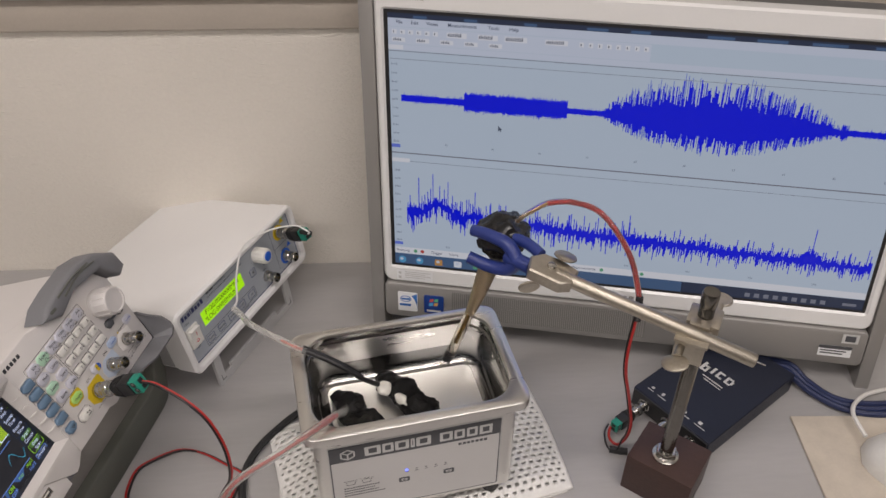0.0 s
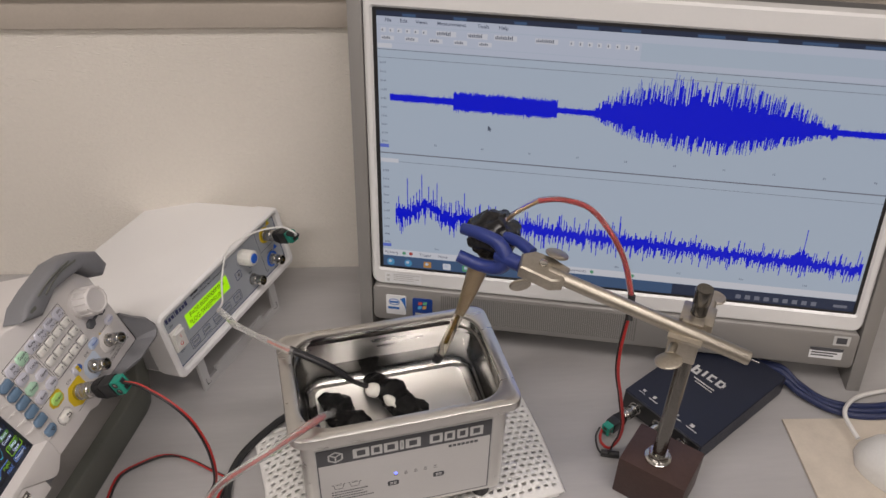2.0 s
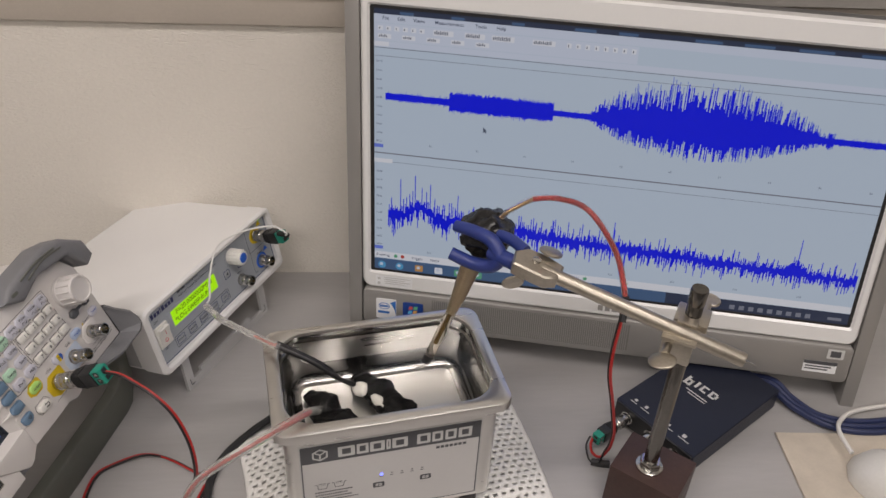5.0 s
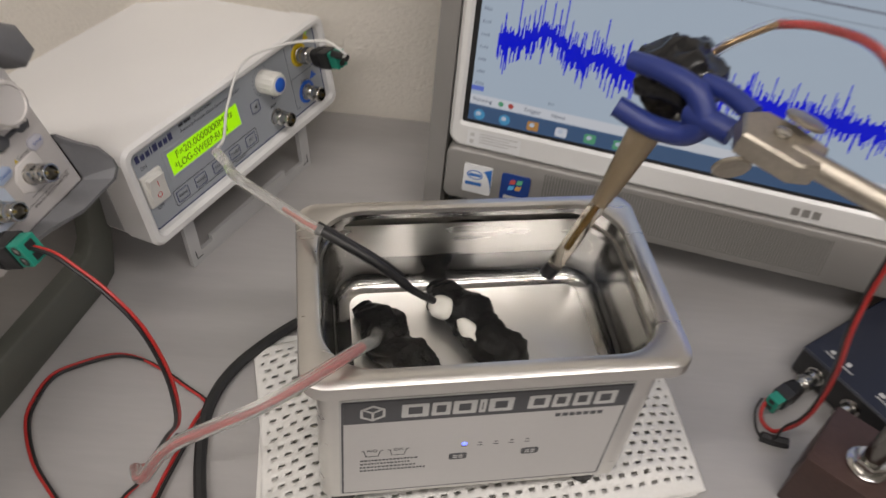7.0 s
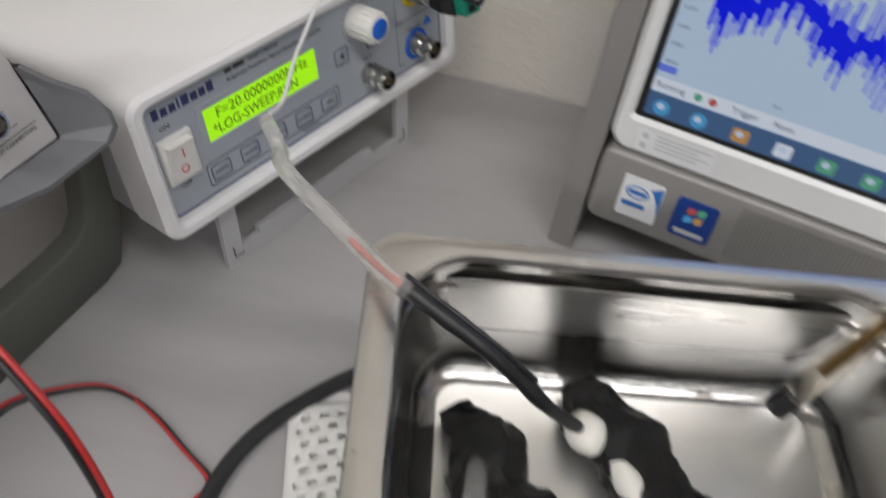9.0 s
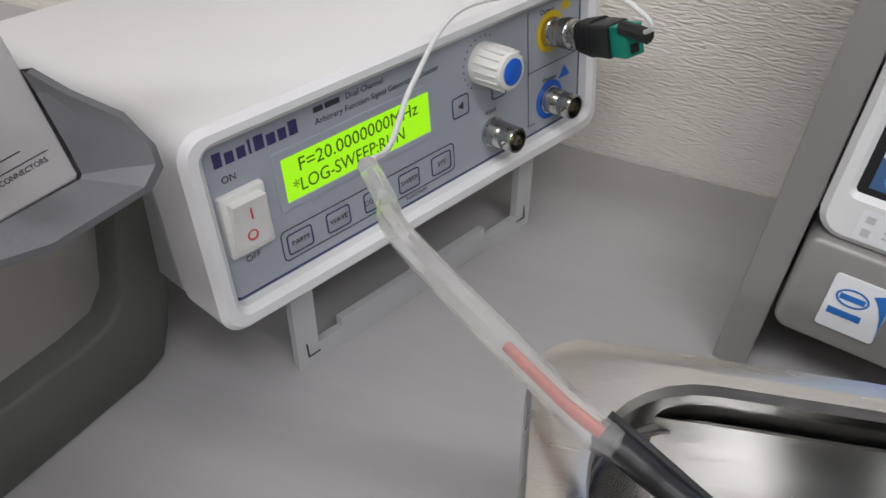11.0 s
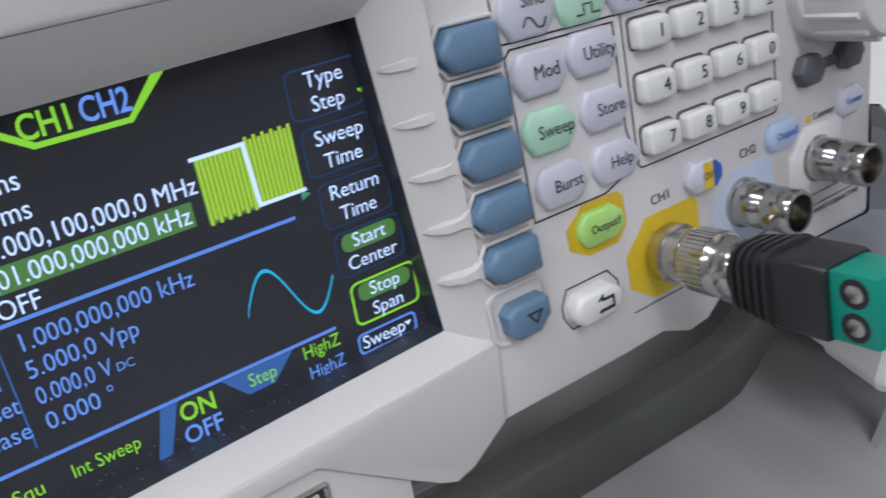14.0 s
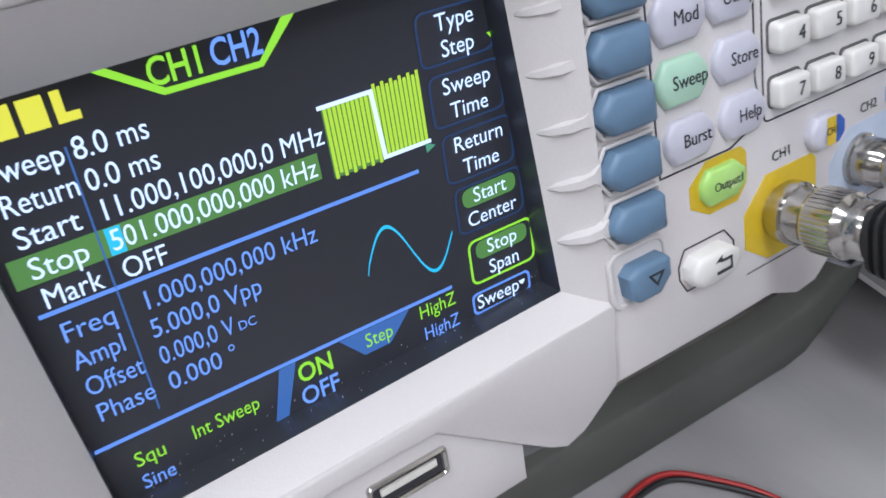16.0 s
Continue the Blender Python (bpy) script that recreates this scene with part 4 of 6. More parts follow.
def big_generator():
    g = thing("waveform_generator", RIG, "warm white bench waveform generator with a colour screen", "waveform generator")
    k = dict(parent=g, scale=MM)
    # Drawings of the key panel and of the screen are set into the front, which leans a little, by these two maps.
    PAN = Matrix.Translation((0, -0.0052, 0)) @ Matrix.Rotation(radians(2.58), 4, "Z")
    KEYS = PAN @ Matrix(((1.0077, 0, -0.076, -0.0039), (0, 1, 0, 0), (-0.0066, 0, 0.9566, 0.0039), (0, 0, 0, 1)))
    SCREEN_SET = Matrix(((1.0491, 0, 0.0055, 0.0033), (0, 1, 0, 0.0036), (0.0301, 0, 1.027, -0.0009), (0, 0, 0, 1)))
    # Front moulding in four butting pieces round the screen's opening, with sloping reveals.
    part("front_moulding", front([(8.3, -3.7), (7.6, -20.5), (40, -21.5), (52.8, -21.4), (61.5, -25), (68, -24.5), (76, -18.5), (133.6, -20.8), (134.6, -19.6), (133, 50), (120, 68), (58, 70), (38, 76), (1.2, 76), (0.9, 66)], 0, 30, 1.0), RIG_WHITE, label="warm white front moulding", **k)
    part("lower_moulding", front([(-127, -9.5), (-31, -9.5), (-13.8, -22.2), (-9, -25.6), (-5.4, -27.4), (-1, -26.2), (7.5, -20.4), (8.2, -3.8), (-84, -7.0), (-127, -7.0)], 0, 30, 0.5), RIG_WHITE, **k)
    part("upper_moulding", front([(-127, 62.6), (-90, 63.1), (0.8, 66.1), (1.1, 76), (-120, 76), (-127, 69)], -4, 30, 1.0), RIG_WHITE, **k)
    part("side_moulding", front([(-127, -6.9), (-84.1, -6.9), (-90, 63.0), (-127, 62.5)], 0, 30, 0.8), RIG_WHITE, **k)
    hole = [(-76, -0.5, -4.2), (-0.2, -0.5, 0.8), (-6, -0.5, 57.4), (-79.8, -0.5, 54.0)]
    lip = [tuple((PAN @ Vector((x * MM, 0.5 * MM, z * MM))) * 1000) for x, z in ((-84.2, -7.2), (8.4, -3.8), (0.9, 66.2), (-90.2, 63.2))]
    for q in (2, 3):
        lip[q] = (lip[q][0], lip[q][1] - 4, lip[q][2])
    mid = [tuple(Vector(a) * 0.5 + Vector(b) * 0.5 + Vector((0, -0.7, 0))) for a, b in zip(hole, lip)]
    for q in range(4):
        r_ = (q + 1) % 4
        part("screen_reveal", loft([[hole[q], hole[r_]], [mid[q], mid[r_]], [lip[q], lip[r_]]], False, False, closed=False), RIG_WHITE, **k)
    dust = bmesh.new()
    rnd_ = random.Random(11)
    for q in range(70):
        f, u_ = rnd_.random(), abs(rnd_.gauss(0, 0.9))
        x, z, r_ = -74 + 73 * f, -4.0 + 4.9 * f + 0.5 + u_, rnd_.uniform(0.04, 0.11)
        bmesh.ops.create_icosphere(dust, subdivisions=1, radius=r_, matrix=Matrix.Translation((x, 4.7 - max(0, 1.0 - u_) * 4, z)))
    tagged(part("dust", dust, LABEL_SILVER, **k), "pale dust along the screen's lower edge", kind="stuff")
    part("screen_edge", loft([hole, [(x, 6.0, z) for x, _, z in hole]], False, False), DISPLAY_HAZE, **k)
    part("case", box(-122, 30.5, -18, 128, 300, 68, 6), RIG_WHITE, **k)
    part("maker_plate", bars([(4 + q * 3.9, 68.6 - q * 0.2, 6.8 + q * 3.9, 71.8 - q * 0.2) for q in range(5)], -0.12), PRINT_BLACK, label="dark maker's mark", smooth=False, **k)
    d = part("screen", front(rrect(-88, -10, 8, 62, 0.5), 1.4, 4), DISPLAY_HAZE, label="dark colour screen with lit settings", **k)
    s = dict(parent=d, scale=MM, smooth=False)
    Y = 1.25

    def word(t_, size, mt, x, z, align="LEFT", wide=0.92, width=0.0, bold=0.0):
        text("screen_text", t_, size, mt, d, x, z, Y - 0.1, align, wide=wide, depth=0.0, width=width, bold=bold)

    word("CH1", 4.8, DISP_GREEN, -56.0, 53.2, width=6.4, bold=0.08)
    word("CH2", 4.8, DISP_BLUE, -48.2, 53.4, width=6.5, bold=0.07)
    part("maker_mark", bars([(-78.6, 50.6, -76.2, 54.4), (-75.6, 50.6, -74.6, 54.4), (-73.6, 50.6, -70.9, 54.4), (-70.2, 50.6, -67.4, 54.4), (-66.6, 50.6, -65.5, 54.4), (-65.5, 50.6, -64.0, 51.7)], Y), DISP_YELLOW, **s)
    for pts in ([(-54.6, 50.4), (-42.0, 50.3), (-42.3, 51.1), (-54.2, 51.2)], [(-42.0, 50.3), (-36.0, 56.2), (-30, 57.2), (-30, 57.5), (-37.0, 57.2), (-42.3, 51.1)], [(-54.6, 50.4), (-54.2, 51.2), (-60.6, 55.6), (-62.6, 55.8)]):
        part("channel_line", flat(pts, Y), DISP_GREEN, **s)
    part("row_band", bars([(-77, 33.3, -37.6, 37.1)], Y + 0.08), DISP_BAND, **s)
    part("cursor", bars([(-66.0, 33.4, -64.1, 37.0)], Y), DISP_CYAN, **s)
    for i, (a, wa, b, wb) in enumerate((("Sweep", 8.3, "8.0 ms", 8.6), ("Return", 8.3, "0.0 ms", 8.6), ("Start", 7.2, "11.000,100,000,0 MHz", 29.0), ("Stop", 6.6, "501.000,000,000 kHz", 27.4), ("Mark", 6.8, "OFF", 5.5))):
        z = 47.3 - i * 4.05
        word(a, 4.0, DISP_WHITE, -75.7 + i * 0.2, z, width=wa)
        word(b, 4.0, DISP_WHITE, -66.3 + i * 0.2, z, width=wb)
    for i, (a, wa, b, wb) in enumerate((("Freq", 6.2, "1.000,000,000 kHz", 23.8), ("Ampl", 6.2, "5.000,0 Vpp", 15.0), ("Offset", 7.2, "0.000,0 V", 10.2), ("Phase", 7.2, "0.000 °", 9.4))):
        z = 26.0 - i * 4.15
        word(a, 3.9, DISP_BLUE, -74.5 + i * 0.15, z, width=wa)
        word(b, 3.9, DISP_BLUE, -64.7, z, width=wb)
    word("DC", 2.0, DISP_BLUE, -54.0, 17.2)
    part("rule", bars([(-76, 28.9, -23, 29.5), (-76, 8.1, -20.5, 8.7)], Y), DISP_LINE, **s)
    part("rule", bars([(-66.95, 10.5, -66.7, 48)], Y), DISP_TAB, **s)
    # Sweep picture: fine upright strokes with a pale ramp.
    st = bmesh.new()
    for i in range(22):
        x = -35.6 + i * 0.69
        hi = 42.9 if i < 11 else 43.3 + 0.5 * (i % 2)
        lo = 32.5 + 0.7 * (i % 2) if i < 11 else 33.1
        v = [st.verts.new(p) for p in ((x, Y, lo), (x + 0.5, Y, lo), (x + 0.5, Y, hi), (x, Y, hi))]
        st.faces.new(v)
    part("sweep_picture", bars([(-35.8, 32.7, -20.5, 43.0)], Y + 0.1), DISP_BAND, **s)
    part("sweep_stroke", st, DISP_LIME, **s)
    part("sweep_ramp", bars([(-36.4, 42.6, -28.2, 43.2), (-28.0, 32.8, -20.2, 33.4)], Y - 0.06), DISP_WHITE, **s)
    part("sweep_ramp", flat([(-28.6, 43.2), (-28.0, 43.2), (-27.4, 32.8), (-28.1, 32.8)], Y - 0.06), DISP_WHITE, **s)
    part("sweep_mark", flat([(-19.6, 32.2), (-21.2, 31.4), (-21.2, 33.0)], Y - 0.06), UI_GREEN, **s)
    sine = bmesh.new()
    vs = []
    for i in range(33):
        f = i / 32
        x, z = -33.9 + 14.9 * f, 17.6 + 5.2 * math.sin(2 * math.pi * f * 1.02 - 0.12) - (0.0 if i else 0.6)
        vs.append((sine.verts.new((x, Y, z - 0.3)), sine.verts.new((x, Y, z + 0.3))))
    for a, b in zip(vs, vs[1:]):
        sine.faces.new((a[0], b[0], b[1], a[1]))
    part("sine_picture", sine, DISP_CYAN, **s)
    word("HighZ", 3.4, DISP_GREEN, -27.0, 6.3, width=6.5)
    word("HighZ", 3.4, DISP_BLUE, -26.7, 2.3, width=6.4)
    word("Step", 3.4, DISP_GREEN, -36.6, 5.9, width=4.6)
    word("ON", 4.4, DISP_GREEN, -47.8, 5.6, width=5.4, bold=0.08)
    word("OFF", 4.3, DISP_BLUE, -48.1, 1.6, width=6.1, bold=0.05)
    word("Int Sweep", 3.3, DISP_GREEN, -64.0, 4.5, width=9.6)
    word("Squ", 3.3, DISP_GREEN, -72.0, 4.4, width=4.0)
    word("Sine", 3.3, DISP_BLUE, -72.0, 0.6, width=4.4)
    part("tab_shade", flat([(-52.6, -0.4), (-50.6, -0.4), (-47.6, 8.0), (-50.2, 8.0)], Y), DISP_TAB, **s)
    part("tab_shade", flat([(-37.0, 3.8), (-32.5, 3.8), (-28.5, 8.0), (-40.6, 8.0)], Y), DISP_TAB, **s)
    for (a, b), cx, z in zip((("Type", "Step"), ("Sweep", "Time"), ("Return", "Time"), ("Start", "Center"), ("Stop", "Span")), (-13.7, -13.0, -12.2, -11.4, -10.3), (47.2, 38.0, 28.9, 20.0, 10.6)):
        lit = a == "Stop"
        part("soft_label", ring(rrect(cx - 6.4, z - 4.0, cx + 6.2, z + 4.0, 1.4), rrect(cx - 6.0, z - 3.6, cx + 5.8, z + 3.6, 1.1), Y, Y + 0.05), DISP_GREEN if lit else DISP_BOX, **s)
        if a in ("Start", "Stop"):
            part("soft_lit", flat(rrect(cx - 5.0, z + 0.2, cx + 5.0, z + 3.4, 1.3), Y + 0.02), DISP_BAND, **s)
        word(a, 3.5, DISP_WHITE, cx, z + 1.9, "CENTER")
        word(b, 3.5, DISP_WHITE, cx, z - 1.9, "CENTER")
    part("soft_arrow", flat([(-8.6, 45.8), (-7.8, 44.8), (-7.0, 45.8)], Y), DISP_GREEN, **s)
    part("soft_label", ring(rrect(-17.2, 1.2, -5.6, 5.2, 1), rrect(-16.8, 1.6, -6.0, 4.8, 0.8), Y, Y + 0.05), DISP_LINE, **s)
    word("Sweep", 3.5, DISP_WHITE, -12.2, 3.3, "CENTER")
    part("soft_arrow", flat([(-8.0, 3.8), (-7.3, 2.9), (-6.6, 3.8)], Y), DISP_WHITE, **s)
    # Slate soft keys with their moulded pointers.
    for i, z in enumerate((48.3, 38.7, 29.0, 18.9, 8.6)):
        x = 16.6
        key = part("soft_key", front(key_shape(x + 0.2, z - 0.3, 12.0, 7.3), -3.4, 0.3, 1.1), KEY_BLUE, label="slate blue soft key", **k)
        zp = 0.9566 * z + 3.9
        hx, lx = -0.2 - (zp - 0.8) * 0.1025, 8.4 - (zp + 3.8) * 0.107
        slope = [Vector((hx, -0.5, zp)), Vector(((hx + lx) / 2, -3.4, zp)), Vector((lx, -4.7, zp))]
        rows_ = []
        for f, hw, pr in ((0.2, 0.15, 0.4), (0.45, 0.5, 1.6), (1.0, 0.7, 2.3), (1.6, 0.8, 2.2), (1.98, 1.7, 1.6)):
            p = slope[0].lerp(slope[1], f) if f < 1 else slope[1].lerp(slope[2], f - 1)
            zc = p.z - 1.5 + 0.75 * f
            rows_.append([(p.x, p.y + 0.5, zc - hw - 0.5), (p.x, p.y - pr, zc - hw), (p.x, p.y - pr, zc + hw), (p.x, p.y + 0.5, zc + hw + 0.5)])
        part("key_pointer", loft(rows_), RIG_WHITE, **k)
        rim_ = key_shape(x + 0.2, z - 0.3, 14.0, 9.3)
        part("key_rim", ring(rim_, inset(rim_, 0.8), -1.0, 0.3, 0.25), RIG_WHITE, **k)
    z = -4.0
    key = part("soft_key", front([(13, z - 2.8), (14.4, z - 3.9), (19.5, z - 3.9), (22.6, z - 1.0), (22.6, z + 2.6), (21.8, z + 3.4), (14.4, z + 3.4), (12.6, z + 1.8)], -3.4, 0.3, 1.0), KEY_BLUE, **k)
    part("key_sign", ring([(16.4, z + 1.2), (18.4, z - 1.6), (20.4, z + 1.2)][::1], inset([(16.4, z + 1.2), (18.4, z - 1.6), (20.4, z + 1.2)], 0.45), -3.5, -3.3), PRINT_BLACK, key, scale=MM)
    part("key_well", ring(rrect(10.4, -9.4, 24.4, 2.6, 2.5), rrect(11.2, -8.6, 23.6, 1.8, 2.2), -0.6, 0.3, 0.2), RIG_WHITE, **k)
    back = part("back_key", front(lens_key(34.6, -8.8, 12.6, 6.8), -3.4, 0.3, 1.0), KEY_WHITE, label="white return key", **k)
    part("key_sign", bars([(33.6, -10.4, 38.0, -9.6), (37.4, -9.8, 38.0, -7.6), (34.8, -8.0, 38.0, -7.3)], -3.5), PRINT_BLACK, back, scale=MM, smooth=False)
    part("key_sign", flat([(33.2, -7.65), (35.2, -6.2), (35.2, -7.65)], -3.5), PRINT_BLACK, back, scale=MM)
    part("key_print", ring(lens_key(35.0, -8.6, 15.6, 9.6), inset(lens_key(35.0, -8.6, 15.6, 9.6), 0.3), -0.12, 0.1), PRINT_BLACK, **k)
    # Function keys.
    for wd, x, z, mt in (("Mod", 31.2, 40.4, KEY_CLEAR), ("Utility", 44.0, 41.2, KEY_CLEAR), ("Sweep", 31.2, 29.5, KEY_MINT), ("Store", 45.0, 30.0, KEY_CLEAR), ("Burst", 32.0, 18.4, KEY_CLEAR), ("Help", 46.0, 18.8, KEY_CLEAR),
                         ("Sine", 30.5, 51.4, KEY_CLEAR), ("Square", 42.8, 51.4, KEY_MINT), ("Ramp", 55.1, 51.4, KEY_CLEAR), ("Pulse", 67.4, 51.4, KEY_CLEAR), ("Noise", 79.7, 51.4, KEY_CLEAR), ("Arb", 92.0, 51.4, KEY_CLEAR)):
        wave = z > 50
        key = part("function_key", front(lens_key(x, z, 12.0, 8.4 if not wave else 9.4), -1.5, 0.2, 0.8), mt, label="lit green key" if mt is KEY_MINT else "", **k)
        text("key_word", wd, 3.6, PRINT_BLACK, key, x + 1.0, z + (1.8 if wave else 0), -1.6, wide=0.9)
        if wave:
            wv = [(-2.6, -0.8), (-1.6, 0.7), (-0.4, 0.2), (0.6, -1.2), (1.8, -1.2), (2.6, 0.2)] if wd != "Square" else [(-2.8, -1.2), (-1.0, -1.2), (-1.0, 0.6), (1.0, 0.6), (1.0, -1.2), (2.8, -1.2)]
            part("key_sign", hose([(x + 0.8 + a, -1.55, z - 1.8 + b) for a, b in wv], 0.2, 4, 3 if wd != "Square" else 1), PRINT_BLACK, key, scale=MM)
    outline = [(24.6, 12.4), (43.0, 12.4), (53.0, 16.4), (51.6, 20), (50.6, 24), (50.6, 45.6), (26, 45.6), (24.6, 44.2)]
    part("key_print", ring(outline, inset(outline, 0.35), -0.12, 0.1), PRINT_BLACK, **k)
    outline = rrect(52.4, 14.6, 98.0, 47.4, 1.5)
    part("key_print", ring(outline, inset(outline, 0.35), -0.12, 0.1), PRINT_BLACK, **k)
    outline = rrect(23.6, 46.4, 99.0, 57.4, 1.5)
    part("key_print", ring(outline, inset(outline, 0.35), -0.12, 0.1), PRINT_BLACK, **k)
    for r, row in enumerate(("123±", "4560", "789.")):
        for c_, ch in enumerate(row):
            x, z = 58.7 + c_ * 11.05, 41.9 - r * 10.9
            # Dark plate round the number key paints the shade in its gap.
            part("key_gap", front(rrect(x - 4.9, z - 3.1, x + 4.7, z + 3.5, 1.2, 3), -0.25, 0.1), BACK_PLASTIC, **k)
            key = part("number_key", front(rrect(x - 4.5, z - 2.95, x + 4.5, z + 2.95, 1.2, 3), -2.8, 0.2, 0.7), KEY_WHITE, **k)
            text("key_word", ch, 4.0, PRINT_BLACK, key, x + 1.4, z, -2.95)
    # Channel keys and sockets.
    def hexagon(x, z, w, h, c_=0.3):
        return [(x - w / 2 + w * c_, z - h / 2), (x + w / 2 - w * c_ * 0.6, z - h / 2), (x + w / 2, z - h * 0.2), (x + w / 2, z + h / 2 - 1.5), (x + w / 2 - 1.5, z + h / 2), (x - w / 2 + w * c_, z + h / 2), (x - w / 2, z + h * 0.15), (x - w / 2, z - h * 0.25)]
    part("channel_print", front(hexagon(39.4, 6.6, 15.6, 11.2), -0.12, 0.1), YELLOW, **k)
    key = part("output_key", front(lens_key(39.8, 6.8, 11.8, 7.4), -1.6, 0.2, 0.8), KEY_GREEN, label="lit green output key on yellow print", **k)
    text("key_word", "Output1", 2.6, PRINT_BLACK, key, 40.4, 6.8, -1.75, wide=0.9)
    key = part("output_key", front(lens_key(98.6, 9.1, 11.8, 7.4), -1.6, 0.2, 0.8), KEY_SKY, label="pale blue output key", **k)
    text("key_word", "Output2", 2.6, BLUE_PRINT, key, 99.2, 9.1, -1.75, wide=0.9)
    key = part("select_key", front(lens_key(69.8, 7.9, 10, 7.4), -2.2, 0.2, 0.8), KEY_CLEAR, label="yellow and blue channel key", **k)
    part("key_half", flat([(68.8, 4.8), (71.8, 4.8), (71.8, 11.0), (68.8, 11.0)], -2.35), YELLOW, key, scale=MM)
    part("key_half", flat([(71.8, 4.8), (72.8, 4.9), (74.6, 6.6), (74.6, 9.2), (72.8, 10.9), (71.8, 11.0)], -2.35), BLUE_PRINT, key, scale=MM)
    text("key_word", "CH1", 2.4, PRINT_BLACK, key, 70.4, 7.9, -2.45, wide=0.8)
    part("channel_print", front(hexagon(57.2, -6.2, 22.6, 19.5), -0.12, 0.1), YELLOW, **k)
    part("channel_print", front(hexagon(84.0, -4.0, 22, 18.5), -0.12, 0.1), SKY_PRINT, **k)
    text("panel_text", "CH1", 3.1, PRINT_BLACK, g, 57.6, 6.6)
    text("panel_text", "CH2", 3.1, PRINT_BLACK, g, 86.5, 8.2)
    text("panel_text", "Counter", 2.6, PRINT_BLACK, g, 116, 9.6)
    part("caution_mark", flat([(108.6, 8.6), (111.2, 8.6), (109.9, 10.8)], -0.15), YELLOW, **k)
    part("panel_line", bars([(46, -17.2, 70, -16.9), (76, -14.2, 132, -13.9), (104, -11.2, 126, -10.9)]), PRINT_BLACK, smooth=False, **k)
    text("panel_text", "60Vpk ALL INPUT CONNECTORS", 2.0, PRINT_BLACK, g, 116, -16)
    bnc_socket(g, 57.4, -6.2)
    bnc_socket(g, 83.8, -3.6)
    bnc_socket(g, 112.0, -1.2)
    part("socket_seat", front(hexagon(112.0, -1.2, 21, 18), -1.0, 0.1, 0.6), RIG_WHITE, **k)
    key = part("trigger_key", front(lens_key(126.2, 10.4, 10.5, 7.4), -1.6, 0.2, 0.8), KEY_CLEAR, **k)
    text("key_word", "Counter", 2.3, BLUE_PRINT, key, 126.6, 10.4, -1.75, wide=0.85)
    for x, z, fl_ in ((108.6, 22.2, 1), (125.6, 22.8, -1)):
        pts = [(x - 4.6 * fl_, z), (x - 2.4 * fl_, z - 3.6), (x + 2.8 * fl_, z - 3.6), (x + 5.0 * fl_, z - 1.2), (x + 5.0 * fl_, z + 1.2), (x + 2.8 * fl_, z + 3.6), (x - 2.4 * fl_, z + 3.6)]
        part("arrow_key", front(pts if fl_ > 0 else pts[::-1], -2.8, 0.2, 0.8), ARROW_GREY, label="dark grey arrow key", **k)
    part("arrow_bridge", front(rrect(112.3, 21.0, 122, 23.4, 0.6), -1.2, 0.2, 0.4), ARROW_GREY, **k)
    kn = part("dial", lathe([(13.2, 0), (13.2, 3), (12.6, 3.6), (12.0, 15), (11.2, 16.4), (10, 16.6), (9.6, 15.6), (1, 15.2)], off(116.0, 41.0), 40), RIG_WHITE, label="large ribbed white dial", **k)
    rb = bmesh.new()
    for i in range(14):
        a = 2 * math.pi * i / 14
        lathe([(0.9, 3.4), (0.8, 15)], off(116.0, 41.0) @ Matrix.Translation((12.2 * math.cos(a), 12.2 * math.sin(a), 0)), 6, bm=rb)
    part("dial_rib", rb, RIG_WHITE, kn, scale=MM)
    # USB opening under the lower moulding's edge.
    part("lower_shelf", front([(-127, -30), (-14.2, -30), (-14.2, -22.4), (-31.2, -9.8), (-127, -9.8)], 1.4, 30, 0.3), RIG_WHITE, **k)
    part("shelf_edge", front([(-14, -30), (-3, -31), (-2, -26.9), (-5.4, -27.7), (-9, -26.0), (-14, -22.7)], 6, 30, 0.5), RIG_GREY, **k)
    us = part("usb_port", ring(rrect(-44.2, -18.6, -29.4, -13.2, 0.8), rrect(-43.3, -17.8, -30.3, -14.0, 0.4), 0.6, 8, 0.3), CHROME, label="metal-lined USB socket", **k)
    part("usb_hole", front(rrect(-43.2, -17.7, -30.4, -14.1, 0.3), 1.25, 1.35), PRINT_BLACK, us, scale=MM)
    part("usb_tongue", box(-42.0, 0.8, -15.9, -31.6, 1.24, -14.7), FOAM, us, scale=MM)
    # Grey corner guards and the handle folded down as a stand.
    rim_ = [(72.5, -8, -19.2), (92, -10.5, -20.6), (115, -11, -26.6), (143, -11, -27.2), (148.6, -11, -23.6), (149.2, -11, -17.4), (145.4, -10, -8.6), (137.5, -6, 1.0), (133.5, -1.5, 8.4)]
    seat_ = [(75, -1.2, -18.4), (92, -0.6, -19.3), (115, 0.2, -20.2), (134.2, 0.8, -21.0), (135.2, 0.9, -20.2), (135.2, 0.9, -14), (134.8, 0.9, -5), (134.4, 0.9, 3), (133.8, 0.9, 8.6)]
    rim_b = [(x + (2.6 if x > 130 else 0), y + 1.4, z - (2.4 if z < -15 else 0)) for x, y, z in rim_]
    back_ = [(x + (5 if x > 130 else 0), 45, z - 4) for x, y, z in rim_]
    well_ = [(x * 0.5 + u * 0.5, 0.35 * y + 0.65 * v, z * 0.5 + w * 0.5) for (x, y, z), (u, v, w) in zip(rim_, seat_)]
    part("corner_guard", loft([seat_, well_, rim_, rim_b, back_], False, False, closed=False), RIG_GREY, label="flared grey rubber corner guard", angle=25, **k)
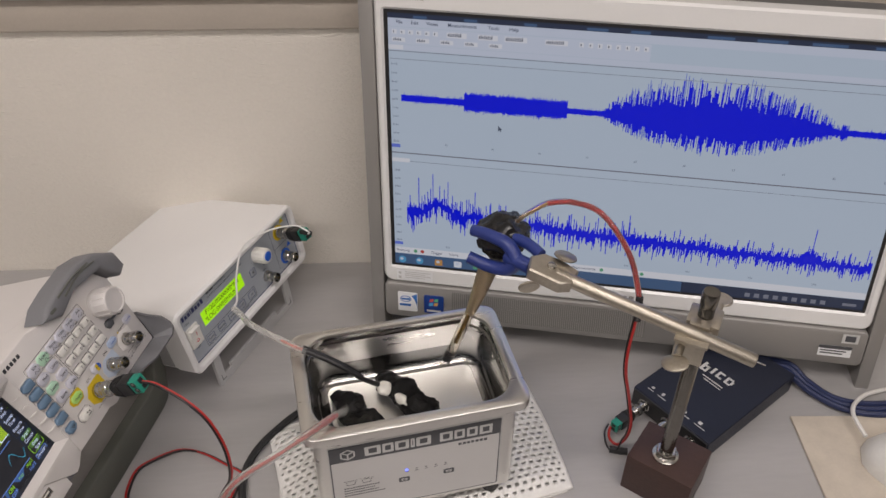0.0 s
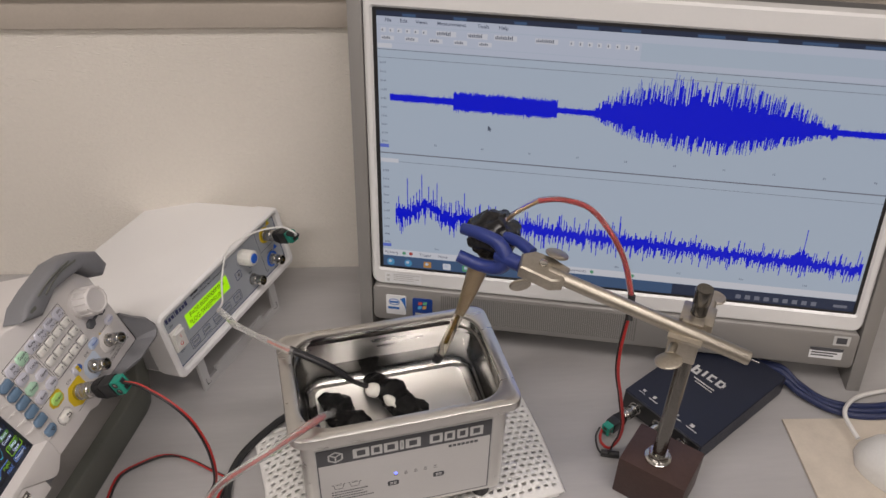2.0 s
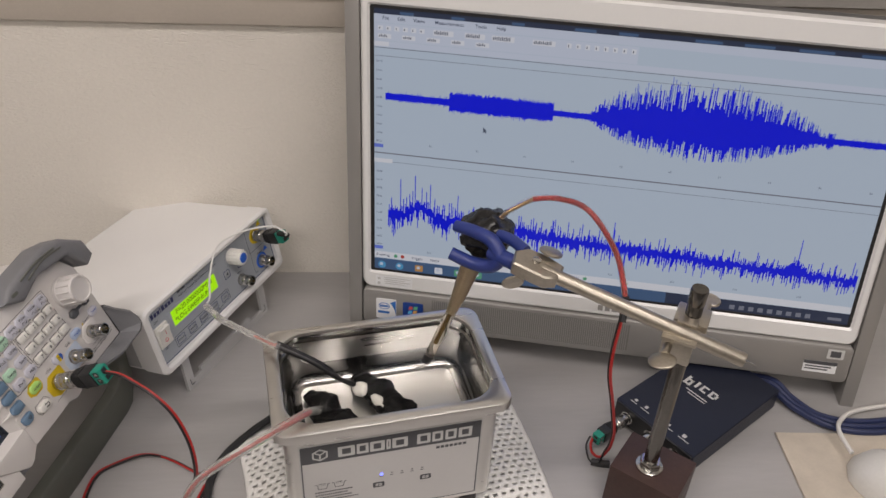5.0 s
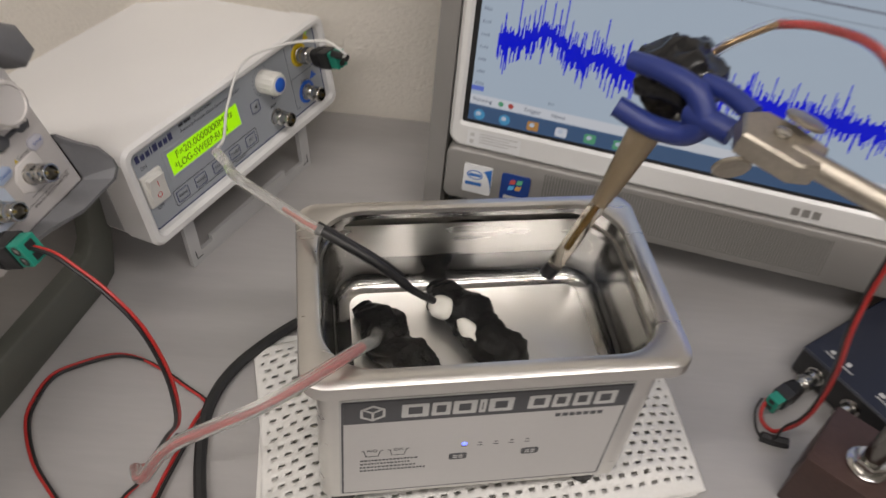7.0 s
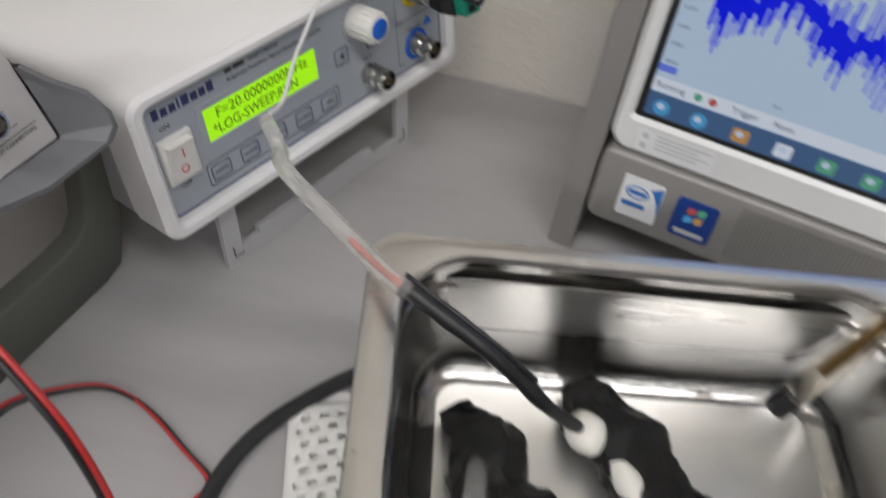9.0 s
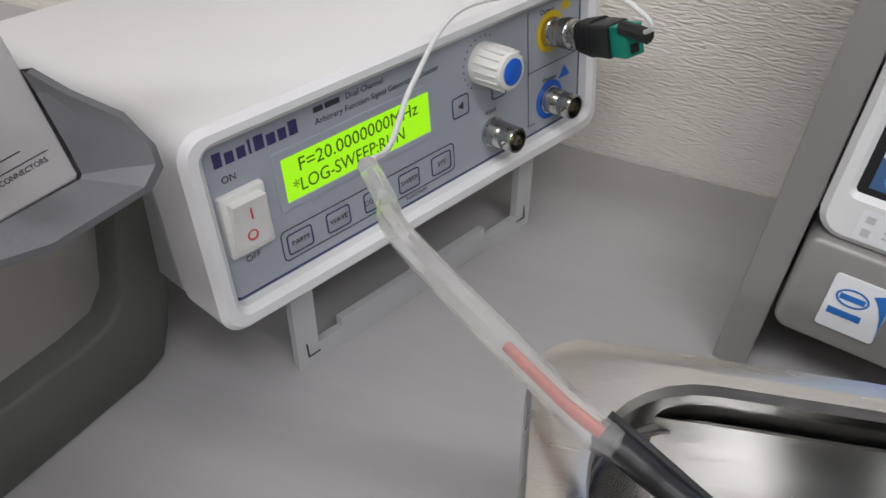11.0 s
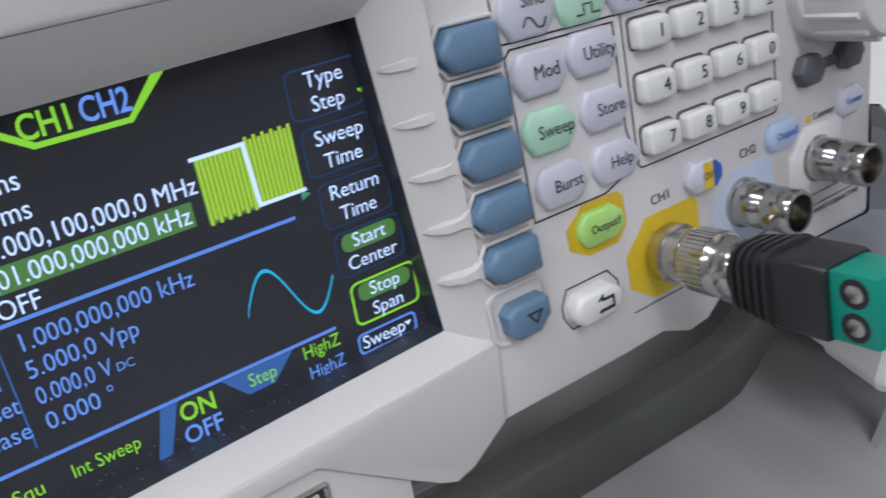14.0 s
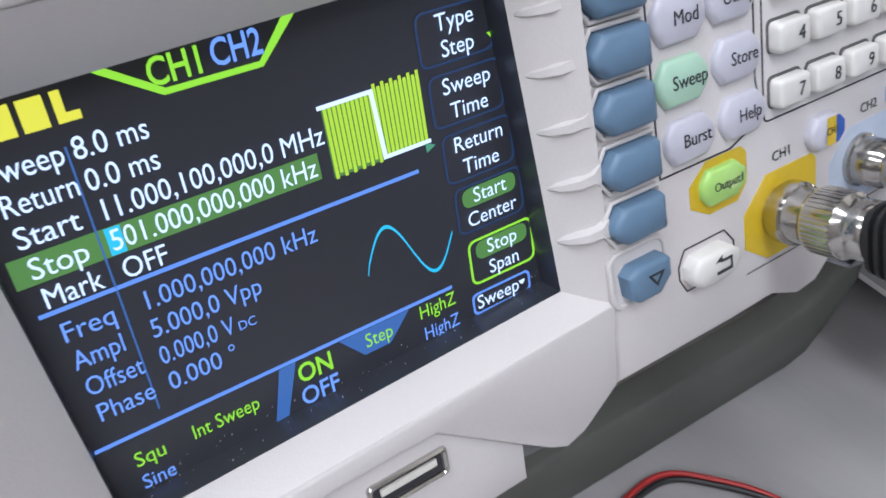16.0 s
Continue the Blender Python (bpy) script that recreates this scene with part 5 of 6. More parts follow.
    top = [(50, 73), (69, 64), (91, 70.5), (125, 65.5), (130, 57), (138, 47), (148, 51), (146, 66), (127, 80), (108, 85), (80, 83), (62, 80)]
    part("corner_guard", front(top, -10, 10, 3), RIG_GREY, label="ridged grey rubber corner guard", **k)
    for q in (0, 6):
        part("guard_groove", hose([(74 + q, -10.2, 78 - q * 0.6), (95 + q, -10.3, 80 - q * 0.4), (116 + q, -10.2, 78.5 - q * 0.6)], 0.8, 6), RIG_DARK, **k)
    part("guard_slot", front(rrect(60, 72.5, 67, 75, 1.2), -10.3, -9.5), RIG_DARK, **k)
    hm = RIG.inverted() @ Matrix.Translation((-0.1454, 0.1897, 0.0)) @ Matrix.Rotation(radians(65.3), 4, "Z")
    loop = [(10, 104), (-1, 100), (-8, 72), (-12.5, 46), (-19, 38), (-32, 36), (-242, 36), (-255, 38), (-261.5, 46), (-266, 72), (-273, 100), (-284, 104), (-286, 56), (-277.5, 17), (-273, 4), (-262, 0.2), (-12, 0.2), (-1, 4), (3.5, 17), (12, 56)]
    part("handle", front(loop, 0, 11, 2.0), RIG_DARK, g, "olive-grey carrying handle folded down as a stand", m=hm, scale=MM)
    own = ("case", "handle", "corner_guard", "guard_groove", "guard_slot", "screen_reveal", "screen_edge", "key_pointer", "dust")
    plane = ("front_moulding", "lower_moulding", "upper_moulding", "side_moulding", "lower_shelf", "shelf_edge", "usb_port", "maker_plate")
    for ob in list(g.children):
        kind = ob.name.split(".")[0]
        if kind in own:
            continue
        m = PAN if kind in plane else SCREEN_SET if kind == "screen" else KEYS
        for o in (ob, *ob.children_recursive):
            o.data.transform(m)


big_generator()
adapter(RIG @ Matrix.Translation((0.0538, -0.0028, -0.0021)) @ OUT @ Matrix.Rotation(radians(-5.3), 4, "X") @ Matrix.Rotation(radians(-3), 4, "Y") @ Matrix.Rotation(radians(180), 4, "Z") @ Matrix.Scale(0.89, 4), "black connector with green screw terminal on the large generator")
adapter(FEEL @ Matrix.Translation((0.178, 0, -0.0318)) @ OUT @ Matrix.Rotation(radians(-11), 4, "X") @ Matrix.Rotation(radians(-11), 4, "Y") @ Matrix.Scale(0.84, 4), "black connector with green screw terminal on the small generator")


# ---- lab stand ----
def disc(r, h):
    """A flat thumb-screw wing: a round plate standing along the screw, with softened rim."""
    return lathe([(r * 0.9, -h), (r, -h * 0.45), (r, h * 0.45), (r * 0.9, h), (r * 0.55, h * 0.8)], OUT @ Matrix.Diagonal((1.0, 0.9, 1.0, 1.0)), 28)


def stand():
    px, py = 0.2885, -0.0185
    s = thing("magnetic_stand", Matrix.Translation((0, 0, 0)), "brown magnetic base stand with a chrome post coloured dark for its reflections", "lab stand")
    bm_m = Matrix.Translation((0.2935, -0.0175, 0)) @ Matrix.Rotation(math.atan2(-0.0447, 0.0391), 4, "Z")
    part("base", box(-0.030, -0.024, 0.0, 0.030, 0.024, 0.045, 0.0015), CAST, s, "chipped brown painted iron base", m=bm_m)
    part("groove", box(-0.0305, -0.002, 0.0005, 0.0305, 0.002, 0.012), BACK_PLASTIC, s, m=bm_m)
    at = Matrix.Translation((px, py, 0.045))
    part("washer", lathe([(0.0115, 0), (0.0115, 0.0018), (0.0105, 0.0024)], at, 32), CHROME, s)
    part("nut", lathe([(0.0092, 0.0024), (0.0095, 0.003), (0.0095, 0.0075), (0.0085, 0.0085)], at, 6), CHROME, s)
    part("post", lathe([(0.006, 0), (0.006, 0.178), (0.0056, 0.1785), (0.0056, 0.1795), (0.0064, 0.180), (0.0066, 0.191), (0.006, 0.193)], at, 32), POST, s, "dull steel post")
    # Boss head that joins post and rod.
    b = thing("boss_head", Matrix.Translation((px, py, 0.206)) @ Matrix.Rotation(radians(-39), 4, "Z"), "satin nickel boss head joining post and rod", "clamp holder")
    part("block", box(-0.012, -0.0115, -0.006, 0.0125, 0.011, 0.0085, 0.0015), NICKEL, b)
    part("block", box(-0.015, -0.030, -0.017, 0.007, -0.0125, 0.003, 0.0015), NICKEL, b)
    part("web", box(-0.009, -0.016, -0.012, 0.006, -0.008, 0.010, 0.001), NICKEL, b)
    part("lip", box(-0.016, -0.032, 0.003, 0.0085, -0.013, 0.0055, 0.0006), NICKEL, b)
    for m, wr in ((Matrix.Translation((0.0075, 0.011, 0.0035)) @ Matrix.Rotation(radians(-90), 4, "X"), 0.0088), (Matrix.Translation((-0.010, -0.030, -0.0025)) @ Matrix.Rotation(radians(90), 4, "X") @ Matrix.Rotation(radians(14), 4, "Z"), 0.0098)):
        part("thumb_screw", lathe([(0.0032, 0), (0.0032, 0.011)], m, 14), NICKEL, b)
        part("thumb_wing", disc(wr, 0.0013), NICKEL, b, "flat oval thumb screw wing", m=m @ Matrix.Translation((0, 0, 0.018)))


stand()


def clamp():
    A, B = Vector((0.196, 0.0290, 0.2272)), Vector((0.3083, -0.0614, 0.2038))
    d = (B - A).normalized()
    m = Matrix.Translation(A) @ d.to_track_quat("X", "Z").to_matrix().to_4x4()
    c = thing("lab_clamp", m, "nickel lab clamp with blue vinyl-dipped jaws on a long rod", "clamp")
    ln = (B - A).length
    rodm = Matrix.Rotation(radians(90), 4, "Y")
    part("rod", lathe([(0.0054, -0.01), (0.0054, ln - 0.001), (0.0048, ln)], rodm, 28), NICKEL, c, "long nickel rod")
    part("screw_tip", lathe([(0.0007, ln), (0.0005, ln + 0.007)], rodm, 8), CHROME, c)
    body = up([(-0.030, -0.011), (-0.004, -0.012), (0.004, -0.006), (0.004, 0.010), (-0.012, 0.014), (-0.026, 0.013), (-0.034, 0.004)], -0.007, 0.0045, 0.0012)
    part("head", body, NICKEL, c, "cast nickel clamp head")
    part("rivet", lathe([(0.0035, 0), (0.0035, 0.0015), (0.002, 0.0022)], Matrix.Translation((-0.016, 0.002, 0.0045)), 16), CHROME, c)
    w = Matrix.Translation((-0.010, 0.017, 0.006)) @ Matrix.Rotation(radians(75), 4, "X") @ Matrix.Rotation(radians(15), 4, "Y")
    part("thumb_wing", disc(0.0092, 0.0012), NICKEL, c, m=w)
    w = Matrix.Translation((-0.026, -0.010, -0.014)) @ Matrix.Rotation(radians(15), 4, "X") @ Matrix.Rotation(radians(35), 4, "Z")
    part("thumb_wing", disc(0.0085, 0.0012), NICKEL, c, m=w)
    inv = m.inverted()

    def L(*p):
        return inv @ Vector(p)
    part("jaw_stem", hose([L(0.176, 0.060, 0.219), L(0.168, 0.070, 0.219), L(0.163, 0.078, 0.218)], 0.0062, 14), BLUE_VINYL, c, "blue dipped jaw")
    part("jaw_stem", hose([L(0.186, 0.064, 0.226), L(0.180, 0.078, 0.227), L(0.172, 0.090, 0.226)], 0.0048, 12), BLUE_VINYL, c)
    part("jaw", hose([L(0.168, 0.070, 0.219), L(0.163, 0.080, 0.228), L(0.152, 0.094, 0.229), L(0.1415, 0.107, 0.2265)], 0.0056, 14, radii=lambda f: 0.0062 - 0.0014 * f), BLUE_VINYL, c, "blue dipped jaw")
    part("jaw", hose([L(0.168, 0.070, 0.217), L(0.162, 0.074, 0.208), L(0.150, 0.084, 0.205), L(0.1345, 0.0945, 0.2095)], 0.0056, 14, radii=lambda f: 0.0062 - 0.001 * f), BLUE_VINYL, c, "blue dipped jaw")


clamp()


def probe():
    p = thing("probe", Matrix.Translation((0.167, 0.1045, 0.2175)), "glass probe rod set in black putty, held in the clamp", "probe")
    inv = Matrix.Translation((-0.167, -0.1045, -0.2175))
    part("putty", lump(0.0205, 3.1, 0.26, 2.1, (1.08, 0.95, 0.98)), PUTTY, p, "glossy kneaded black putty")
    a, b, c_ = (inv @ Vector(v) for v in ((0.152, 0.0895, 0.203), (0.138, 0.0815, 0.170), (0.1135, 0.070, 0.1225)))
    part("neck_sleeve", hose([a, a.lerp(b, 0.5), b, b.lerp(c_, 0.22)], 0.004, 16, radii=lambda f: 0.0089 - 0.0050 * min(1, f * 1.15)), TAN, p, "pale tan tapering sleeve")
    part("glass_neck", hose([a, b, (b + c_) / 2, c_], 0.004, 16, radii=lambda f: 0.0092 - 0.0050 * min(1, f * 2.2)), GLASS_ROD, p, "clear flared glass rod")
    part("core", hose([(a + b) / 2, b, (b + c_) / 2, b * 0.25 + c_ * 0.75], 0.0013, 8), AMBER, p, "amber core inside the glass")
    part("tip", hose([c_ * 0.97 + b * 0.03, c_ + (c_ - b) * 0.07, c_ + (c_ - b) * 0.11], 0.0043, 12), BLACK_PLASTIC, p, "black tip")


probe()


def wire(name, pts, r, mt, label, category="wire", per=12):
    return tagged(part(name, hose([Vector(q) for q in pts], r, 8, per), mt), label, category)


# Lead from the probe to the oscilloscope box.
ARC = [(0.1740, 0.0930, 0.2400), (0.1794, 0.0899, 0.2477), (0.1981, 0.0919, 0.2549), (0.2190, 0.0870, 0.2558), (0.2355, 0.0659, 0.2556), (0.2526, 0.0436, 0.2290), (0.2581, 0.0256, 0.1972)]
wire("vinyl_tube", ARC, 0.0025, TUBE_CLEAR, "clear tube holding a red lead, arching from the probe", "tube")
wire("lead_wire", ARC[2:], 0.0018, RED_WIRE, "red lead inside the arching tube")
wire("lead_wire", ARC[:3], 0.0013, COPPER, "bare copper lead leaving the putty")
DOWN = [(0.2581, 0.0256, 0.1972), (0.2545, 0.0186, 0.1850), (0.2489, 0.0116, 0.1580), (0.2481, 0.0069, 0.1350), (0.2552, 0.0063, 0.1050), (0.2677, 0.0131, 0.0600), (0.2711, 0.0178, 0.0350), (0.2717, 0.0234, 0.0180), (0.2691, 0.0289, 0.0060), (0.2656, 0.0366, 0.0050), (0.2660, 0.0424, 0.0090), (0.2710, 0.0480, 0.0130)]
wire("lead_wire", DOWN, 0.0013, RED_WIRE, "red lead hanging down to the terminal")
wire("lead_wire", [(x - 0.0014, y + 0.0012, z) for x, y, z in DOWN[:8]] + [(0.2655, 0.0230, 0.0045), (0.2600, 0.0300, 0.0040), (0.2615, 0.0420, 0.0090), (0.2680, 0.0490, 0.0125)], 0.0009, BLACK_WIRE, "black lead beside the red lead")
wire("sleeve", [(0.2579, 0.0262, 0.200), (0.2572, 0.0238, 0.192), (0.2540, 0.0170, 0.182)], 0.0031, RUBBER, "black sleeve at the tube's end", "sleeve")
wire("cable_tie", [(0.2612, 0.0275, 0.0034), (0.2690, 0.0235, 0.0034), (0.2764, 0.0207, 0.0036)], 0.0034, RUBBER, "black tape wrapped round the leads", "tape")


def scope_box():
    p00, p10, p01 = Vector((0.343, -0.0044, 0)), Vector((0.305, 0.0779, 0)), Vector((0.4661, 0.0619, 0))
    ang = math.atan2(p00.y - p10.y, p00.x - p10.x)
    s = thing("oscilloscope_box", Matrix.Translation(p10) @ Matrix.Rotation(ang, 4, "Z"), "flat navy USB oscilloscope box with three sockets", "oscilloscope")
    w, dpt = (p00 - p10).length * 1000, 140
    k = dict(parent=s, scale=MM)
    part("case", up(rrect(0, 0, w, dpt, 2), 2.5, 25.5, 1.0), NAVY, label="navy painted metal case", **k)
    part("end_plate", box(1.5, -1.2, 3.5, w - 1.5, 0.2, 24.5, 0.4), BLACK_PLASTIC, **k)
    for x, y in ((8, 8), (w - 8, 8), (8, dpt - 8), (w - 8, dpt - 8)):
        part("foot", lathe([(4, 0), (4.5, 0.4), (4.5, 2.6)], Matrix.Translation((x, y, 0)), 14), RUBBER, **k)
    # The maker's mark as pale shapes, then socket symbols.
    z = 25.8

    def top(rows, mt=LABEL_SILVER, nm="maker_mark"):
        bm = bmesh.new()
        for x0, y0, x1, y1 in rows:
            bm.faces.new([bm.verts.new(q) for q in ((x0, y0, z), (x1, y0, z), (x1, y1, z), (x0, y1, z))])
        part(nm, bm, mt, smooth=False, **k)
    top([(24, 71, 27, 84), (27, 71, 32, 73.5), (29.5, 73.5, 32, 80), (27, 78, 32, 80.5), (35, 74, 37.8, 84), (41, 74, 43.5, 84), (43.5, 74, 48, 76.4), (43.5, 81.6, 48, 84), (51, 74, 53.6, 84), (53.6, 74, 58, 76.4), (53.6, 81.6, 58, 84), (57, 76.4, 59.6, 81.6)])
    top([(32, 66, 56, 67.4), (36, 62.5, 56, 63.6)])
    top([(10, 9, 17, 10), (12, 12, 15, 15), (22, 9, 32, 10), (24, 12, 27, 16), (50, 9, 60, 10), (50, 12, 54, 15), (66, 9, 78, 10), (68, 12, 72, 16)], nm="socket_symbol")
    for x in (17, 45, 73):
        m = Matrix.Translation((x, -1.2, 14)) @ OUT
        b = part("bnc_socket", lathe([(6.6, 0), (6.6, 1), (4.9, 1.6), (4.9, 9), (4.6, 13.5), (3.4, 13.5), (3.4, 6)], m, 20, cap=False), CHROME, **k)
        part("insulator", lathe([(3.3, 6), (3.3, 9), (1, 9)], m, 12), FOAM, b, scale=MM)
    return s


box_ = scope_box()
adapter(box_.matrix_basis @ Matrix.Translation((0.017, -0.0012, 0.014)) @ OUT @ Matrix.Scale(0.78, 4), "black connector with green screw terminal on the navy box")


# ---- mouse mat, mouse and cables ----
def mousing():
    pad = part("mouse_mat", up([(0.452, 0.024), (0.400, -0.200), (0.640, -0.255), (0.692, -0.031)], 0.0, 0.003, 0.0006), MAUVE)
    tagged(pad, "stained beige mouse mat with worn corner on the desk", "mouse mat")
    ms = thing("mouse", Matrix.Translation((0.527, -0.072, 0.003)) @ Matrix.Rotation(radians(28), 4, "Z"), "white computer mouse on the mat", "mouse")
    loops = []
    for f in range(13):
        y = -0.055 + 0.11 * f / 12
        t = (y / 0.0555)
        w = 0.031 * math.sqrt(max(0.02, 1 - t * t * t * t * 0.98))
        h = 0.036 * math.sqrt(max(0.03, 1 - (t + 0.15) ** 2 * 0.78))
        loops.append([(w * math.cos(a), y, max(0.0005, h * max(0, math.sin(a)) ** 0.75)) for a in [2 * math.pi * i / 24 for i in range(24)]])
    part("shell", loft(loops), MOUSE_WHITE, ms)
    wire("mouse_cable", [(0.500, -0.022, 0.014), (0.504, 0.004, 0.016), (0.522, 0.020, 0.012), (0.55, 0.03, 0.006), (0.60, 0.03, 0.004)], 0.0022, MOUSE_WHITE, "white mouse cable curving off the mat", "cable")
    for i, r in enumerate((0.0, 0.007, 0.014)):
        wire("usb_cable", [(0.440 + r, 0.088 + r, 0.006), (0.472 + r * 0.6, 0.075 + r * 0.3, 0.010 + i * 0.002), (0.487 + r * 0.4, 0.045 + r, 0.006), (0.508, 0.018 + r, 0.005), (0.545, 0.002 + r, 0.005), (0.62, -0.004 + r, 0.005)], 0.0032, NAVY_CABLE, "navy cable looping on the desk", "cable")
    wire("power_cord", [(0.005, 0.108, 0.018), (-0.012, 0.137, 0.008), (-0.0244, 0.136, 0.005), (-0.045, 0.121, 0.0045), (-0.0617, 0.1048, 0.0045), (-0.0725, 0.088, 0.0045), (-0.0785, 0.069, 0.0045), (-0.080, 0.045, 0.0045), (-0.0784, 0.0173, 0.0045), (-0.072, -0.03, 0.0045), (-0.06, -0.12, 0.0045), (-0.08, -0.3, 0.0045)], 0.0036, RUBBER, "thick black power cord curving on the desk", "cable")


mousing()


# ---- leads from the large generator ----
tip = RIG @ Vector((0.0520, -0.0525, 0.0035))
RED = [tuple(tip), (-0.1230, 0.0560, 0.1630), (-0.1144, 0.0501, 0.1610), (-0.0990, 0.0390, 0.1540), (-0.0866, 0.0304, 0.1395), (-0.0790, 0.0230, 0.1180), (-0.0771, 0.0186, 0.0964), (-0.0800, 0.0210, 0.0750), (-0.0879, 0.0281, 0.0537), (-0.1000, 0.0330, 0.0250), (-0.1100, 0.0300, 0.0060), (-0.1220, 0.0150, 0.0030), (-0.1380, -0.0400, 0.0030), (-0.1600, -0.3000, 0.0030)]
wire("generator_lead", RED, 0.00095, RED_WIRE, "red lead from the generator's terminal")
wire("generator_lead", [(x - 0.0016, y - 0.0010, z + 0.0004) for x, y, z in RED], 0.00095, BLACK_WIRE, "black lead paired with the red lead")
LOOP = [(-0.082, 0.073, 0.003), (-0.080, 0.081, 0.003), (-0.094, 0.094, 0.003), (-0.1101, 0.1084, 0.003), (-0.124, 0.117, 0.003), (-0.1386, 0.1201, 0.003), (-0.158, 0.115, 0.003), (-0.173, 0.1068, 0.003), (-0.180, 0.090, 0.003), (-0.1809, 0.0736, 0.003), (-0.172, 0.048, 0.003), (-0.1565, 0.0246, 0.003), (-0.14, 0.0, 0.003), (-0.12, -0.02, 0.003), (-0.10, 0.03, 0.004), (-0.088, 0.06, 0.004), (-0.082, 0.073, 0.004)]
wire("loop_lead", LOOP, 0.0011, RED_WIRE, "red lead lying in a loop on the desk")
wire("loop_lead", [(x + 0.0022, y - 0.0012, z) for x, y, z in LOOP], 0.0011, BLACK_WIRE, "black lead lying beside the red loop")

wire("cable_tie", [(-0.0949, 0.0499, 0.0035), (-0.0944, 0.0534, 0.0048), (-0.0938, 0.0579, 0.0035)], 0.0021, RUBBER, "small black tie round the looped leads", "tie")


# ---- tubes and transducers in the tank ----
TA = [(-0.0660, 0.1740, 0.1240), (-0.0646, 0.1694, 0.1250), (-0.0560, 0.1500, 0.1300), (-0.0480, 0.1250, 0.1420), (-0.0135, 0.0832, 0.1488), (-0.0070, 0.0790, 0.1480)]
wire("vinyl_tube", TA[1:], 0.0029, TUBING, "milky vinyl tube running from the small generator into the tank", "tube")
wire("lead_wire", [(-0.0250, 0.0952, 0.1479), (-0.0190, 0.0886, 0.1486), (-0.0135, 0.0832, 0.1488), (-0.0070, 0.0790, 0.1480)], 0.0009, PINK_WIRE, "faded red lead inside the milky tube")
SL = [Vector(q) for q in ((-0.0085, 0.0800, 0.1482), (-0.0010, 0.0755, 0.1462), (0.0200, 0.0665, 0.1360), (0.0400, 0.0600, 0.1190), (0.0490, 0.0590, 0.1095))]
tagged(part("sleeve", hose(SL, 0.0026, 12, 14, radii=lambda f: 0.0027 - 0.0005 * f + 0.0004 * noise.noise(Vector((f * 16, 3, 1)))), BLACK_WIRE), "glossy black sleeve over the tube's end", "sleeve")
wire("lead_wire", [(x + 0.0006, y + 0.0022, z + 0.0020) for x, y, z in ((-0.0085, 0.0800, 0.1482), (-0.0010, 0.0755, 0.1462), (0.0200, 0.0665, 0.1360), (0.0330, 0.0622, 0.1260))], 0.0009, BLACK_WIRE, "thin black lead twisted along the sleeve")
FW = [(-0.0640, 0.1740, 0.1240), (-0.0618, 0.1900, 0.1185), (-0.0610, 0.2250, 0.1180), (-0.0513, 0.2572, 0.1279), (-0.0251, 0.2740, 0.1300), (0.0000, 0.2730, 0.1330), (0.0100, 0.2660, 0.1320), (0.0147, 0.2640, 0.1283), (0.0135, 0.2680, 0.1240)]
wire("thin_wire", FW, 0.0009, WHITE_WIRE, "thin white wire arching over the small generator's panel")
wire("sleeve", [(0.0070, 0.2810, 0.1180), (0.0125, 0.2755, 0.1198), (0.0160, 0.2720, 0.1205)], 0.0028, RUBBER, "black taped wire end at the terminal", "sleeve")
TB = [(0.0199, 0.0498, 0.0934), (0.0092, 0.0124, 0.1401), (-0.0303, -0.0270, 0.1600), (-0.0700, -0.0240, 0.1300), (-0.0894, -0.0172, 0.0933), (-0.0982, -0.0011, 0.0726), (-0.1000, 0.0200, 0.0400), (-0.0960, 0.0400, 0.0120), (-0.0920, 0.0550, 0.0050)]
wire("vinyl_tube", TB[:6], 0.0031, TUBING, "milky vinyl tube leaving the tank over its rim", "tube")
wire("lead_wire", TB[1:], 0.0011, RED_WIRE, "red lead inside the second tube")


